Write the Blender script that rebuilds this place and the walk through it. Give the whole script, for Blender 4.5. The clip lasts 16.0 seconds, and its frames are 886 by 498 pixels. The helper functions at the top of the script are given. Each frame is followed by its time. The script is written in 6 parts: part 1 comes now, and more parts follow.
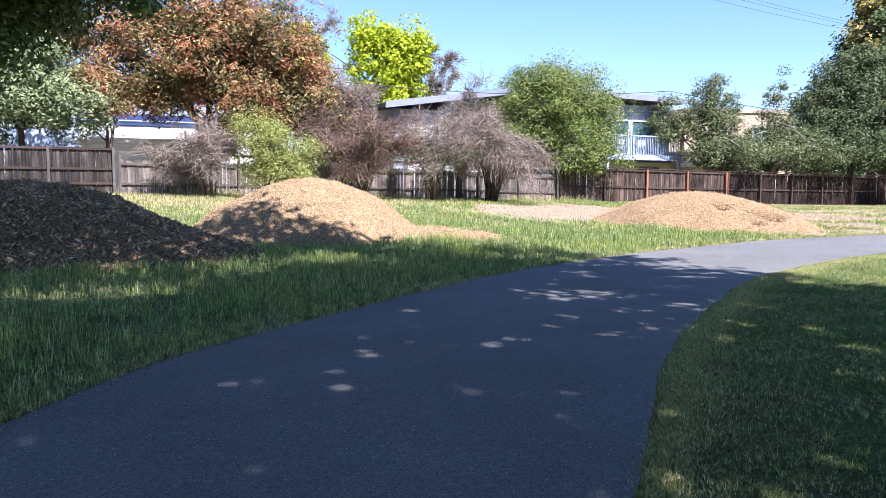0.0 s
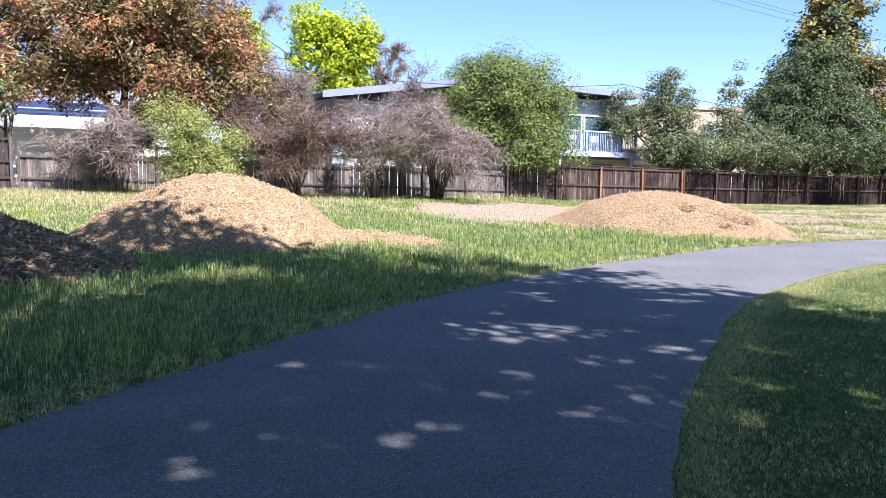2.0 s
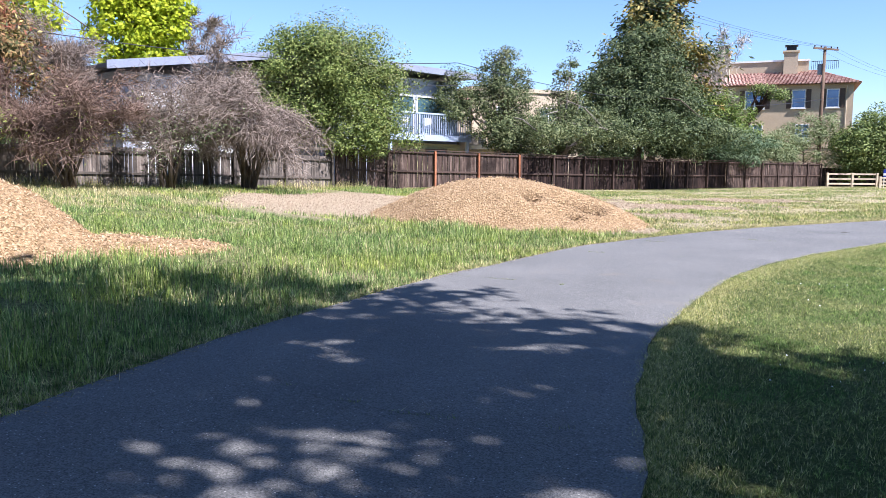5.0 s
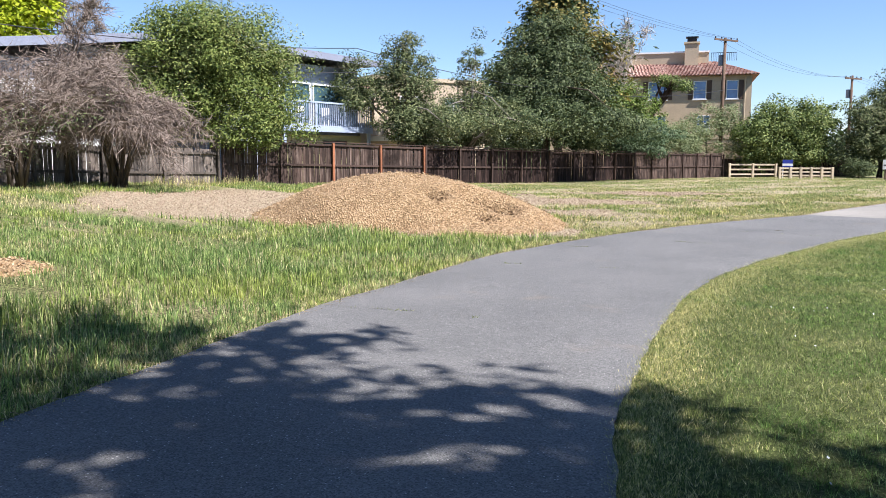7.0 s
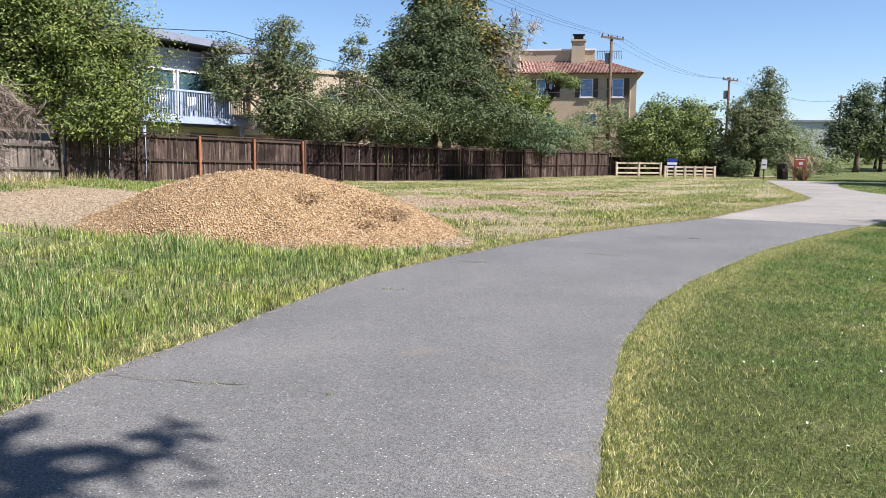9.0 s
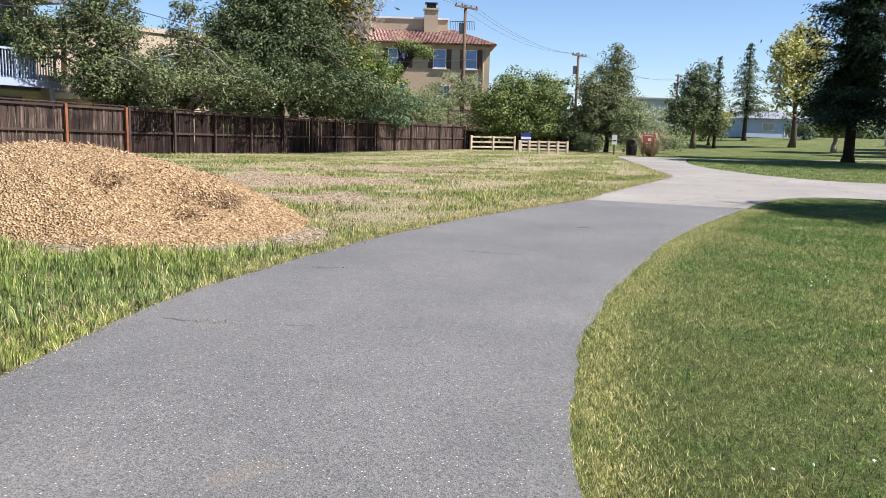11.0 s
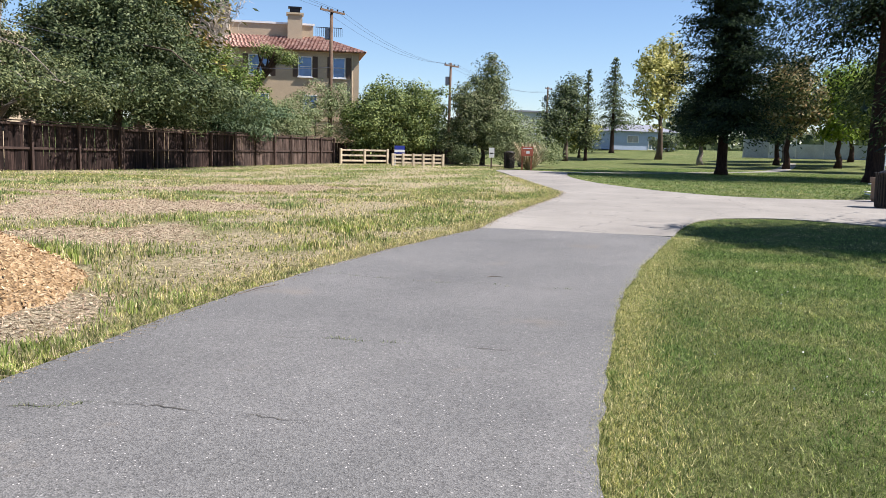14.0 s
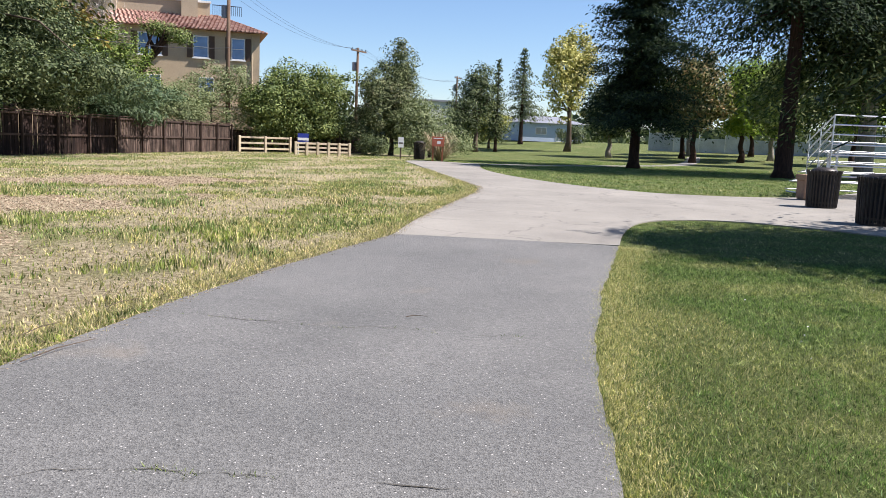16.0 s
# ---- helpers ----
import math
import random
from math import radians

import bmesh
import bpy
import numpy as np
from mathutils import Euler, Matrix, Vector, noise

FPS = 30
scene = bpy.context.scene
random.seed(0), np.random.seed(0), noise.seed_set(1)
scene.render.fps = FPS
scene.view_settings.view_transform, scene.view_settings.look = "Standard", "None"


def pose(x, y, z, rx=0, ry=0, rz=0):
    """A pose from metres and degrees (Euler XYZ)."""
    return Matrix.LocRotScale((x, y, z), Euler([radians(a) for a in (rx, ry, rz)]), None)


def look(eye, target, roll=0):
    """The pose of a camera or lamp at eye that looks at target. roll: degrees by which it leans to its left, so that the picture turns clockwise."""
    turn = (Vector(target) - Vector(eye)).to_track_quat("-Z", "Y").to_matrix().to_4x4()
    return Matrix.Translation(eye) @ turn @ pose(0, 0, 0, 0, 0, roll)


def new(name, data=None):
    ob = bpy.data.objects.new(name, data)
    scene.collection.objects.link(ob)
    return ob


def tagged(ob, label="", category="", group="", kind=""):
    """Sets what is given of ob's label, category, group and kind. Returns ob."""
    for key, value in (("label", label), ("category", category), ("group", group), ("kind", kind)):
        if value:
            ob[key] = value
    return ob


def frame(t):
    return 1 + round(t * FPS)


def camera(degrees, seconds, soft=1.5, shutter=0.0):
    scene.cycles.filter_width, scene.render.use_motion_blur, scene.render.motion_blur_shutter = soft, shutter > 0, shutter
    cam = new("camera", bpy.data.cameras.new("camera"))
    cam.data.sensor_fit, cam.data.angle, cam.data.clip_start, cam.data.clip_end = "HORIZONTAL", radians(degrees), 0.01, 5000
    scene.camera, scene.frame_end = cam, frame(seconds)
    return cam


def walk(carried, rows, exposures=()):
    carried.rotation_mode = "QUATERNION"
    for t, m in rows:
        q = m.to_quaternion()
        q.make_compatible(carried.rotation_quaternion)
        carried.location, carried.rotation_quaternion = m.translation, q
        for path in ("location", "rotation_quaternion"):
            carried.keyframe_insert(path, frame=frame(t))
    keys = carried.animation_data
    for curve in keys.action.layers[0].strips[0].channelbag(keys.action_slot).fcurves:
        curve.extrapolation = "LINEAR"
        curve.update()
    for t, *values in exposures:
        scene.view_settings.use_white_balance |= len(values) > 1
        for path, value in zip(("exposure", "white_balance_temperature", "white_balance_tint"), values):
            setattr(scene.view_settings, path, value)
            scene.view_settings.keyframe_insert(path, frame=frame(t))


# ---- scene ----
cam = camera(57.98, 16.0, soft=0.7)
# seconds, x, y, z, yaw, pitch, roll
ROWS = [
    (0.0, 1.022, 1.543, 1.502, 2.09, -4.96, -0.34),
    (0.5, 1.104, 2.214, 1.502, 2.03, -5.06, -0.31),
    (1.0, 1.171, 2.871, 1.509, 1.56, -5.01, -0.45),
    (1.5, 1.264, 3.547, 1.518, 1.27, -4.89, -0.45),
    (2.0, 1.344, 4.214, 1.527, -1.40, -5.22, -0.75),
    (2.5, 1.462, 4.884, 1.517, -2.31, -5.51, -0.82),
    (3.0, 1.560, 5.509, 1.498, -3.26, -5.52, -0.72),
    (3.5, 1.720, 6.157, 1.479, -6.59, -5.94, -0.48),
    (4.0, 1.876, 6.788, 1.466, -6.85, -5.87, -0.59),
    (4.5, 2.048, 7.397, 1.470, -11.02, -5.55, -0.55),
    (5.0, 2.247, 7.990, 1.483, -12.98, -6.03, -0.48),
    (5.2, 2.315, 8.224, 1.457, -14.39, -6.22, -0.48),
    (7.3, 3.259, 10.670, 1.520, -20.20, -6.66, -0.26),
    (7.5, 3.359, 10.904, 1.498, -20.95, -6.80, -0.36),
    (8.0, 3.657, 11.489, 1.491, -24.77, -7.08, -0.57),
    (8.5, 3.974, 12.046, 1.502, -25.02, -7.10, -0.65),
    (9.0, 4.262, 12.607, 1.508, -27.57, -6.75, -0.70),
    (9.5, 4.575, 13.162, 1.506, -28.69, -6.60, -0.77),
    (10.0, 4.858, 13.730, 1.488, -31.03, -6.89, -0.92),
    (10.2, 4.979, 13.950, 1.500, -33.78, -7.60, -1.05),
    (12.3, 6.560, 16.239, 1.527, -41.83, -8.47, -1.41),
    (12.5, 6.743, 16.420, 1.537, -43.36, -8.44, -1.22),
    (13.0, 7.204, 16.865, 1.528, -43.98, -8.54, -1.18),
    (13.5, 7.630, 17.309, 1.512, -45.21, -7.86, -1.39),
    (14.0, 8.075, 17.733, 1.489, -47.33, -7.37, -1.51),
    (14.5, 8.519, 18.181, 1.466, -47.54, -7.35, -1.53),
    (15.0, 8.974, 18.593, 1.468, -50.58, -7.58, -1.79),
    (15.5, 9.435, 18.975, 1.481, -51.47, -7.86, -1.95),
    (16.0, 9.941, 19.387, 1.489, -53.88, -7.90, -2.41),
]
walk(cam, [(t, pose(x, y, z, 90 + pitch, roll, yaw)) for t, x, y, z, yaw, pitch, roll in ROWS],
     [(0.0, 1.6, 5800, 22), (0.5, 1.84, 5800, 22), (1.0, 1.62, 5750, 22), (3.5, 1.5, 5750, 21), (4.5, 1.33, 5800, 20), (5.0, 1.38, 5850, 20), (7.5, 1.08, 6250, 16), (9.0, 1.0, 6300, 16), (16.0, 1.0, 6480, 16)])

# ---- light ----
SUN = Vector((0.59, -0.81, 0)).normalized() * math.cos(radians(52)) + Vector((0, 0, math.sin(radians(52))))
world = bpy.data.worlds.new("sky")
scene.world = world
world.use_nodes = True
wn = world.node_tree.nodes
sky = wn.new("ShaderNodeTexSky")
sky.sky_type, sky.sun_disc = "NISHITA", False
sky.sun_elevation, sky.sun_rotation = radians(52), math.atan2(SUN.x, SUN.y)
sky.air_density, sky.dust_density, sky.ozone_density = 1.0, 0.0, 6.0
wn["Background"].inputs["Strength"].default_value = 0.075
world.node_tree.links.new(sky.outputs[0], wn["Background"].inputs["Color"])
sun = new("sun", bpy.data.lights.new("sun", "SUN"))
sun.data.energy, sun.data.angle, sun.data.color = 5.0, radians(0.53), (1.0, 0.965, 0.91)
sun.matrix_world = look(SUN * 80, (0, 0, 0))


# ---- materials ----
class Nodes:
    """A material's node tree with short calls."""

    def __init__(self, name):
        self.mat = bpy.data.materials.new(name)
        self.mat.use_nodes = True
        self.tree = self.mat.node_tree
        self.bsdf = self.tree.nodes["Principled BSDF"]
        self.coord = None

    def add(self, kind, **values):
        node = self.tree.nodes.new("ShaderNode" + kind)
        for key, value in values.items():
            node.inputs[key].default_value = value
        return node

    def link(self, a, b):
        self.tree.links.new(a, b)

    def place(self):
        if self.coord is None:
            self.coord = self.tree.nodes.new("ShaderNodeNewGeometry")
        return self.coord.outputs["Position"]

    def noise(self, scale, detail=4.0, rough=0.6, where=None):
        n = self.add("TexNoise", Scale=scale, Detail=detail, Roughness=rough)
        self.link(where or self.place(), n.inputs["Vector"])
        return n.outputs["Fac"]

    def ramp(self, fac, stops):
        r = self.add("ValToRGB")
        while len(r.color_ramp.elements) < len(stops):
            r.color_ramp.elements.new(0.5)
        for e, (p, c) in zip(r.color_ramp.elements, stops):
            e.position, e.color = p, (*c, 1) if len(c) == 3 else c
        self.link(fac, r.inputs[0])
        return r.outputs[0]

    def mix(self, a, b, fac, how="MIX"):
        m = self.tree.nodes.new("ShaderNodeMix")
        m.data_type, m.blend_type = "RGBA", how
        for src, sock in ((fac, m.inputs[0]), (a, m.inputs[6]), (b, m.inputs[7])):
            if hasattr(src, "links"):
                self.link(src, sock)
            elif isinstance(src, (int, float)):
                sock.default_value = src
            else:
                sock.default_value = (*src, 1)
        return m.outputs[2]

    def bump(self, height, strength=0.4, distance=0.02):
        b = self.add("Bump", Strength=strength, Distance=distance)
        self.link(height, b.inputs["Height"])
        self.link(b.outputs[0], self.bsdf.inputs["Normal"])

    def done(self, colour, rough=0.8, metal=0.0, spec=0.3):
        if hasattr(colour, "links"):
            self.link(colour, self.bsdf.inputs["Base Color"])
        else:
            self.bsdf.inputs["Base Color"].default_value = (*colour, 1)
        self.bsdf.inputs["Roughness"].default_value = rough
        self.bsdf.inputs["Metallic"].default_value = metal
        self.bsdf.inputs["Specular IOR Level"].default_value = spec
        return self.mat


def tone(c, k):
    return tuple(min(1.0, v * k) for v in c)


def surface(name, colour, vary=0.25, big=0.7, fine=30.0, rough=0.8, metal=0.0, bump=0.3, depth=0.01, spec=0.3, each=0.0):
    """A plain surface: stains at one scale, grain at another; each: how much whole objects differ."""
    n = Nodes(name)
    a = n.ramp(n.noise(big, 5), [(0.3, tone(colour, 1 - vary)), (0.7, tone(colour, 1 + vary))])
    f = n.noise(fine, 3)
    c = n.mix(a, n.ramp(f, [(0.35, (0.35, 0.35, 0.35)), (0.65, (0.65, 0.65, 0.65))]), 0.45, "OVERLAY")
    if each:
        info = n.add("ObjectInfo")
        c = n.mix(c, n.ramp(info.outputs["Random"], [(0.0, (0.5 - each,) * 3), (1.0, (0.5 + each,) * 3)]), 0.9, "OVERLAY")
    n.bump(f, bump, depth)
    return n.done(c, rough, metal, spec)


def foliage(name, stops, patch=None, patch_scale=0.35, patch_lo=0.5, patch_hi=0.62, gloss=0.6, glow=0.2, grain=None):
    """Leaves: a colour for each leaf, patches of new growth, light through the blade."""
    n = Nodes(name)
    geo = n.add("NewGeometry")
    c = n.ramp(geo.outputs["Random Per Island"], stops)
    if patch:
        c2 = n.ramp(geo.outputs["Random Per Island"], patch)
        c = n.mix(c, c2, n.ramp(n.noise(patch_scale, 3), [(patch_lo, (0, 0, 0)), (patch_hi, (1, 1, 1))]))
    # Clump-sized tones; shaded gaps and bright tips are put into the colour
    if grain:
        c = n.mix(c, n.ramp(n.noise(grain, 4, 0.65), [(0.38, (0.3, 0.33, 0.3)), (0.5, (0.95, 0.96, 0.92)), (0.61, (1.65, 1.58, 1.45))]), 1.0, "MULTIPLY")
    mat = n.done(c, gloss, 0.0, 0.22)
    t = n.add("BsdfTranslucent")
    n.link(n.mix(c, (0.9, 1.0, 0.35), 0.35, "MULTIPLY"), t.inputs["Color"])
    m = n.add("MixShader")
    m.inputs[0].default_value = glow
    n.link(n.bsdf.outputs[0], m.inputs[1])
    n.link(t.outputs[0], m.inputs[2])
    n.link(m.outputs[0], n.tree.nodes["Material Output"].inputs["Surface"])
    return mat


def asphalt_material():
    n = Nodes("asphalt")
    base = n.ramp(n.noise(0.5, 6, 0.65), [(0.3, (0.11, 0.109, 0.104)), (0.5, (0.134, 0.132, 0.125)), (0.72, (0.166, 0.162, 0.153))])
    v = n.add("TexVoronoi", Scale=115.0)
    n.link(n.place(), v.inputs["Vector"])
    speck = n.add("TexVoronoi", Scale=37.0)
    n.link(n.place(), speck.inputs["Vector"])
    stone = n.ramp(v.outputs["Color"], [(0.15, (0.14, 0.14, 0.14)), (0.5, (0.5, 0.5, 0.5)), (0.85, (0.84, 0.84, 0.83))])
    c = n.mix(base, stone, 0.55, "OVERLAY")
    pick = n.mix(n.ramp(speck.outputs["Distance"], [(0.14, (1, 1, 1)), (0.2, (0, 0, 0))]), n.ramp(speck.outputs["Color"], [(0.62, (0, 0, 0)), (0.66, (1, 1, 1))]), 1.0, "MULTIPLY")
    c = n.mix(c, (0.46, 0.44, 0.41), pick)
    hole = n.mix(n.ramp(speck.outputs["Distance"], [(0.16, (1, 1, 1)), (0.24, (0, 0, 0))]), n.ramp(speck.outputs["Color"], [(0.4, (1, 1, 1)), (0.44, (0, 0, 0))]), 1.0, "MULTIPLY")
    c = n.mix(c, (0.055, 0.054, 0.052), hole)
    c = n.mix(c, (0.24, 0.19, 0.13), n.ramp(n.noise(0.8, 5), [(0.62, (0, 0, 0)), (0.8, (0.45, 0.45, 0.45))]))
    crack = n.add("TexVoronoi", Scale=0.55)
    crack.feature = "DISTANCE_TO_EDGE"
    warp = n.add("VectorMath")
    warp.operation = "MULTIPLY_ADD"
    nz = n.add("TexNoise", Scale=1.6, Detail=5.0)
    n.link(n.place(), nz.inputs["Vector"])
    n.link(nz.outputs["Color"], warp.inputs[0])
    warp.inputs[1].default_value = (0.9, 0.9, 0.9)
    n.link(n.place(), warp.inputs[2])
    n.link(warp.outputs[0], crack.inputs["Vector"])
    gap = n.ramp(crack.outputs["Distance"], [(0.0, (1, 1, 1)), (0.007, (0, 0, 0))])
    keep = n.ramp(n.noise(0.45, 2), [(0.57, (0, 0, 0)), (0.68, (0.3, 0.3, 0.3))])
    c = n.mix(c, (0.03, 0.03, 0.03), n.mix(gap, keep, 1.0, "MULTIPLY"))
    n.bump(v.outputs["Distance"], 0.55, 0.008)
    return n.done(c, 0.82, 0, 0.4)


def concrete_material():
    n = Nodes("worn_concrete")
    base = n.ramp(n.noise(0.35, 6, 0.65), [(0.3, (0.195, 0.181, 0.158)), (0.7, (0.29, 0.269, 0.234))])
    f = n.noise(45, 3)
    c = n.mix(base, n.ramp(f, [(0.3, (0.3, 0.3, 0.3)), (0.7, (0.7, 0.7, 0.7))]), 0.5, "OVERLAY")
    crack = n.add("TexVoronoi", Scale=0.45)
    crack.feature = "DISTANCE_TO_EDGE"
    nz = n.add("TexNoise", Scale=1.3, Detail=5.0)
    n.link(n.place(), nz.inputs["Vector"])
    warp = n.add("VectorMath")
    warp.operation = "MULTIPLY_ADD"
    n.link(nz.outputs["Color"], warp.inputs[0])
    warp.inputs[1].default_value = (1.2, 1.2, 1.2)
    n.link(n.place(), warp.inputs[2])
    n.link(warp.outputs[0], crack.inputs["Vector"])
    gap = n.ramp(crack.outputs["Distance"], [(0.0, (0.8, 0.8, 0.8)), (0.012, (0, 0, 0))])
    c = n.mix(c, (0.12, 0.11, 0.1), gap)
    n.bump(f, 0.3, 0.01)
    return n.done(c, 0.85)


def ground_material():
    """Soil, thatch and turf between the blades: meadow, lawn and bare chips by zone."""
    n = Nodes("turf")
    zone = n.add("Attribute")
    zone.attribute_name = "zone"
    parts = n.add("SeparateColor")
    n.link(zone.outputs["Color"], parts.inputs[0])
    fine = n.noise(42, 5, 0.75)
    # Lawn base kept dark, so the shade between blades is in the colour
    deep = n.ramp(fine, [(0.38, (0.018, 0.034, 0.008)), (0.5, (0.06, 0.09, 0.026)), (0.62, (0.2, 0.235, 0.09))])
    yellowed = n.ramp(fine, [(0.38, (0.055, 0.065, 0.02)), (0.5, (0.18, 0.19, 0.07)), (0.62, (0.42, 0.4, 0.2))])
    lawn = n.mix(deep, yellowed, n.ramp(n.noise(0.5, 6, 0.7), [(0.45, (0, 0, 0)), (0.7, (0.9, 0.9, 0.9))]))
    lawn = n.mix(lawn, n.ramp(n.noise(7, 5, 0.75), [(0.36, (0.2, 0.2, 0.2)), (0.64, (0.8, 0.8, 0.78))]), 0.7, "OVERLAY")
    mead = n.ramp(n.noise(0.3, 6, 0.7), [(0.3, (0.12, 0.16, 0.05)), (0.5, (0.2, 0.2, 0.085)), (0.68, (0.34, 0.29, 0.16))])
    mead = n.mix(mead, n.ramp(n.noise(26, 5, 0.7), [(0.4, (0.08, 0.08, 0.08)), (0.6, (0.88, 0.88, 0.86))]), 0.9, "OVERLAY")
    dry = n.ramp(n.noise(16, 5, 0.7), [(0.38, (0.19, 0.15, 0.09)), (0.5, (0.38, 0.31, 0.2)), (0.62, (0.58, 0.49, 0.34))])
    far = n.ramp(n.noise(0.06, 5, 0.7), [(0.3, (0.095, 0.125, 0.035)), (0.55, (0.14, 0.15, 0.055)), (0.75, (0.24, 0.2, 0.1))])
    lawn = n.mix(lawn, far, 0.35)
    c = n.mix(lawn, mead, parts.outputs[0])
    c = n.mix(c, dry, parts.outputs[1])
    n.bump(n.noise(30, 5, 0.75), 1.0, 0.06)
    return n.done(c, 0.95, 0, 0.1)


def chip_material(name, a, b, c2):
    n = Nodes(name)
    geo = n.add("NewGeometry")
    c = n.ramp(geo.outputs["Random Per Island"], [(0.0, a), (0.5, b), (0.85, c2), (1.0, tone(a, 0.6))])
    c = n.mix(c, tone(a, 0.6), n.ramp(n.noise(0.9, 4), [(0.58, (0, 0, 0)), (0.75, (0.45, 0.45, 0.45))]))
    return n.done(c, 0.85, 0, 0.2)


def mound_material(name, a, b):
    n = Nodes(name)
    v = n.add("TexVoronoi", Scale=32.0)
    n.link(n.place(), v.inputs["Vector"])
    c = n.ramp(v.outputs["Color"], [(0.1, tone(a, 0.5)), (0.5, a), (0.9, b)])
    c = n.mix(c, tone(a, 0.5), n.ramp(n.noise(0.9, 4), [(0.58, (0, 0, 0)), (0.75, (0.7, 0.7, 0.7))]))
    n.bump(v.outputs["Distance"], 0.9, 0.05)
    return n.done(c, 0.9, 0, 0.15)


def board_material(name, dark, mid, light):
    """Weathered fence wood: long vertical streaks, each board of its own tone."""
    n = Nodes(name)
    info = n.add("ObjectInfo")
    m = n.add("Mapping")
    m.inputs["Scale"].default_value = (9.0, 9.0, 0.55)
    n.link(n.place(), m.inputs["Vector"])
    streak = n.noise(1.6, 6, 0.7, m.outputs[0])
    c = n.ramp(streak, [(0.28, dark), (0.5, mid), (0.72, light)])
    c = n.mix(c, n.ramp(info.outputs["Random"], [(0.0, (0.22, 0.22, 0.22)), (1.0, (0.72, 0.7, 0.68))]), 0.8, "OVERLAY")
    c = n.mix(c, tone(dark, 0.5), n.ramp(n.noise(1.1, 4), [(0.5, (0, 0, 0)), (0.7, (0.75, 0.75, 0.75))]))
    n.bump(streak, 0.5, 0.008)
    return n.done(c, 0.9, 0, 0.15)


def tile_material():
    n = Nodes("clay_tile")
    geo = n.add("NewGeometry")
    c = n.ramp(geo.outputs["Random Per Island"], [(0.0, (0.22, 0.12, 0.095)), (0.5, (0.33, 0.19, 0.15)), (1.0, (0.43, 0.29, 0.23))])
    return n.done(c, 0.85, 0, 0.2)


def bark_material(name, a, b):
    n = Nodes(name)
    m = n.add("Mapping")
    m.inputs["Scale"].default_value = (7.0, 7.0, 1.2)
    n.link(n.place(), m.inputs["Vector"])
    s = n.noise(2.0, 5, 0.7, m.outputs[0])
    n.bump(s, 0.8, 0.03)
    return n.done(n.ramp(s, [(0.3, a), (0.7, b)]), 0.9, 0, 0.15)


def glass_material(name, colour, rough=0.05):
    n = Nodes(name)
    return n.done(n.ramp(n.noise(0.8, 2), [(0.3, tone(colour, 0.7)), (0.7, tone(colour, 1.2))]), rough, 0.0, 0.9)


ASPHALT, CONCRETE, TURF = asphalt_material(), concrete_material(), ground_material()
CHIP = chip_material("fresh_wood_chip", (0.36, 0.23, 0.12), (0.47, 0.33, 0.185), (0.58, 0.45, 0.29))
CHIP_OLD = chip_material("old_wood_chip", (0.15, 0.088, 0.048), (0.36, 0.245, 0.145), (0.58, 0.44, 0.29))
CHIP_DARK = chip_material("dark_brown_chip", (0.09, 0.052, 0.028), (0.16, 0.1, 0.055), (0.26, 0.18, 0.1))
MOUND = mound_material("wood_chip_mound", (0.33, 0.215, 0.11), (0.5, 0.36, 0.21))
MOUND_OLD = mound_material("old_wood_chip_mound", (0.2, 0.135, 0.075), (0.38, 0.275, 0.165))
BOARD_GREY = board_material("grey_fence_wood", (0.017, 0.014, 0.012), (0.044, 0.036, 0.031), (0.135, 0.112, 0.095))
BOARD_RED = board_material("red_brown_fence_wood", (0.02, 0.013, 0.011), (0.07, 0.048, 0.039), (0.23, 0.175, 0.145))
BOARD_PALE = board_material("pale_weathered_fence_wood", (0.06, 0.05, 0.043), (0.16, 0.135, 0.115), (0.34, 0.3, 0.26))
# Dark old wood, with the overhanging branches' shade also put into its colour
BOARD_SHADED = board_material("shade_darkened_fence_wood", (0.009, 0.006, 0.005), (0.022, 0.014, 0.012), (0.08, 0.052, 0.043))
POST_RED = surface("redwood_post", (0.23, 0.09, 0.045), 0.35, 1.5, 20, 0.85, each=0.15)
POST_GREY = surface("grey_wood_post", (0.1, 0.083, 0.068), 0.3, 1.5, 20, 0.85, each=0.1)
RAIL_DARK = surface("dark_fence_rail", (0.058, 0.037, 0.029), 0.3, 1.5, 20, 0.9, each=0.12)
RAIL_PALE = surface("pale_rail_wood", (0.46, 0.38, 0.27), 0.2, 2, 25, 0.8, each=0.08)
STUCCO = surface("tan_stucco", (0.47, 0.37, 0.25), 0.08, 0.6, 40, 0.9)
STUCCO_DARK = surface("shaded_tan_stucco_trim", (0.5, 0.41, 0.28), 0.08, 0.6, 40, 0.9)
CREAM = surface("cream_stucco", (0.44, 0.36, 0.255), 0.08, 0.6, 40, 0.9)
TILE = tile_material()
BLUEGREY = surface("grey_blue_siding", (0.33, 0.36, 0.42), 0.06, 0.5, 30, 0.7)
WHITE = surface("white_paint", (0.78, 0.78, 0.76), 0.06, 0.8, 30, 0.55)
PALEBLUE = surface("pale_blue_paint", (0.34, 0.4, 0.5), 0.06, 0.6, 30, 0.6)
DARKBLUE = surface("dark_blue_paint", (0.04, 0.06, 0.16), 0.1, 1, 30, 0.5)
ROOF_GREY = surface("grey_roofing", (0.2, 0.21, 0.24), 0.15, 1, 25, 0.85)
FASCIA = surface("lilac_grey_fascia", (0.22, 0.24, 0.3), 0.08, 1, 25, 0.6)
OLIVE_WALL = surface("olive_yellow_wall", (0.42, 0.39, 0.2), 0.08, 1, 25, 0.8)
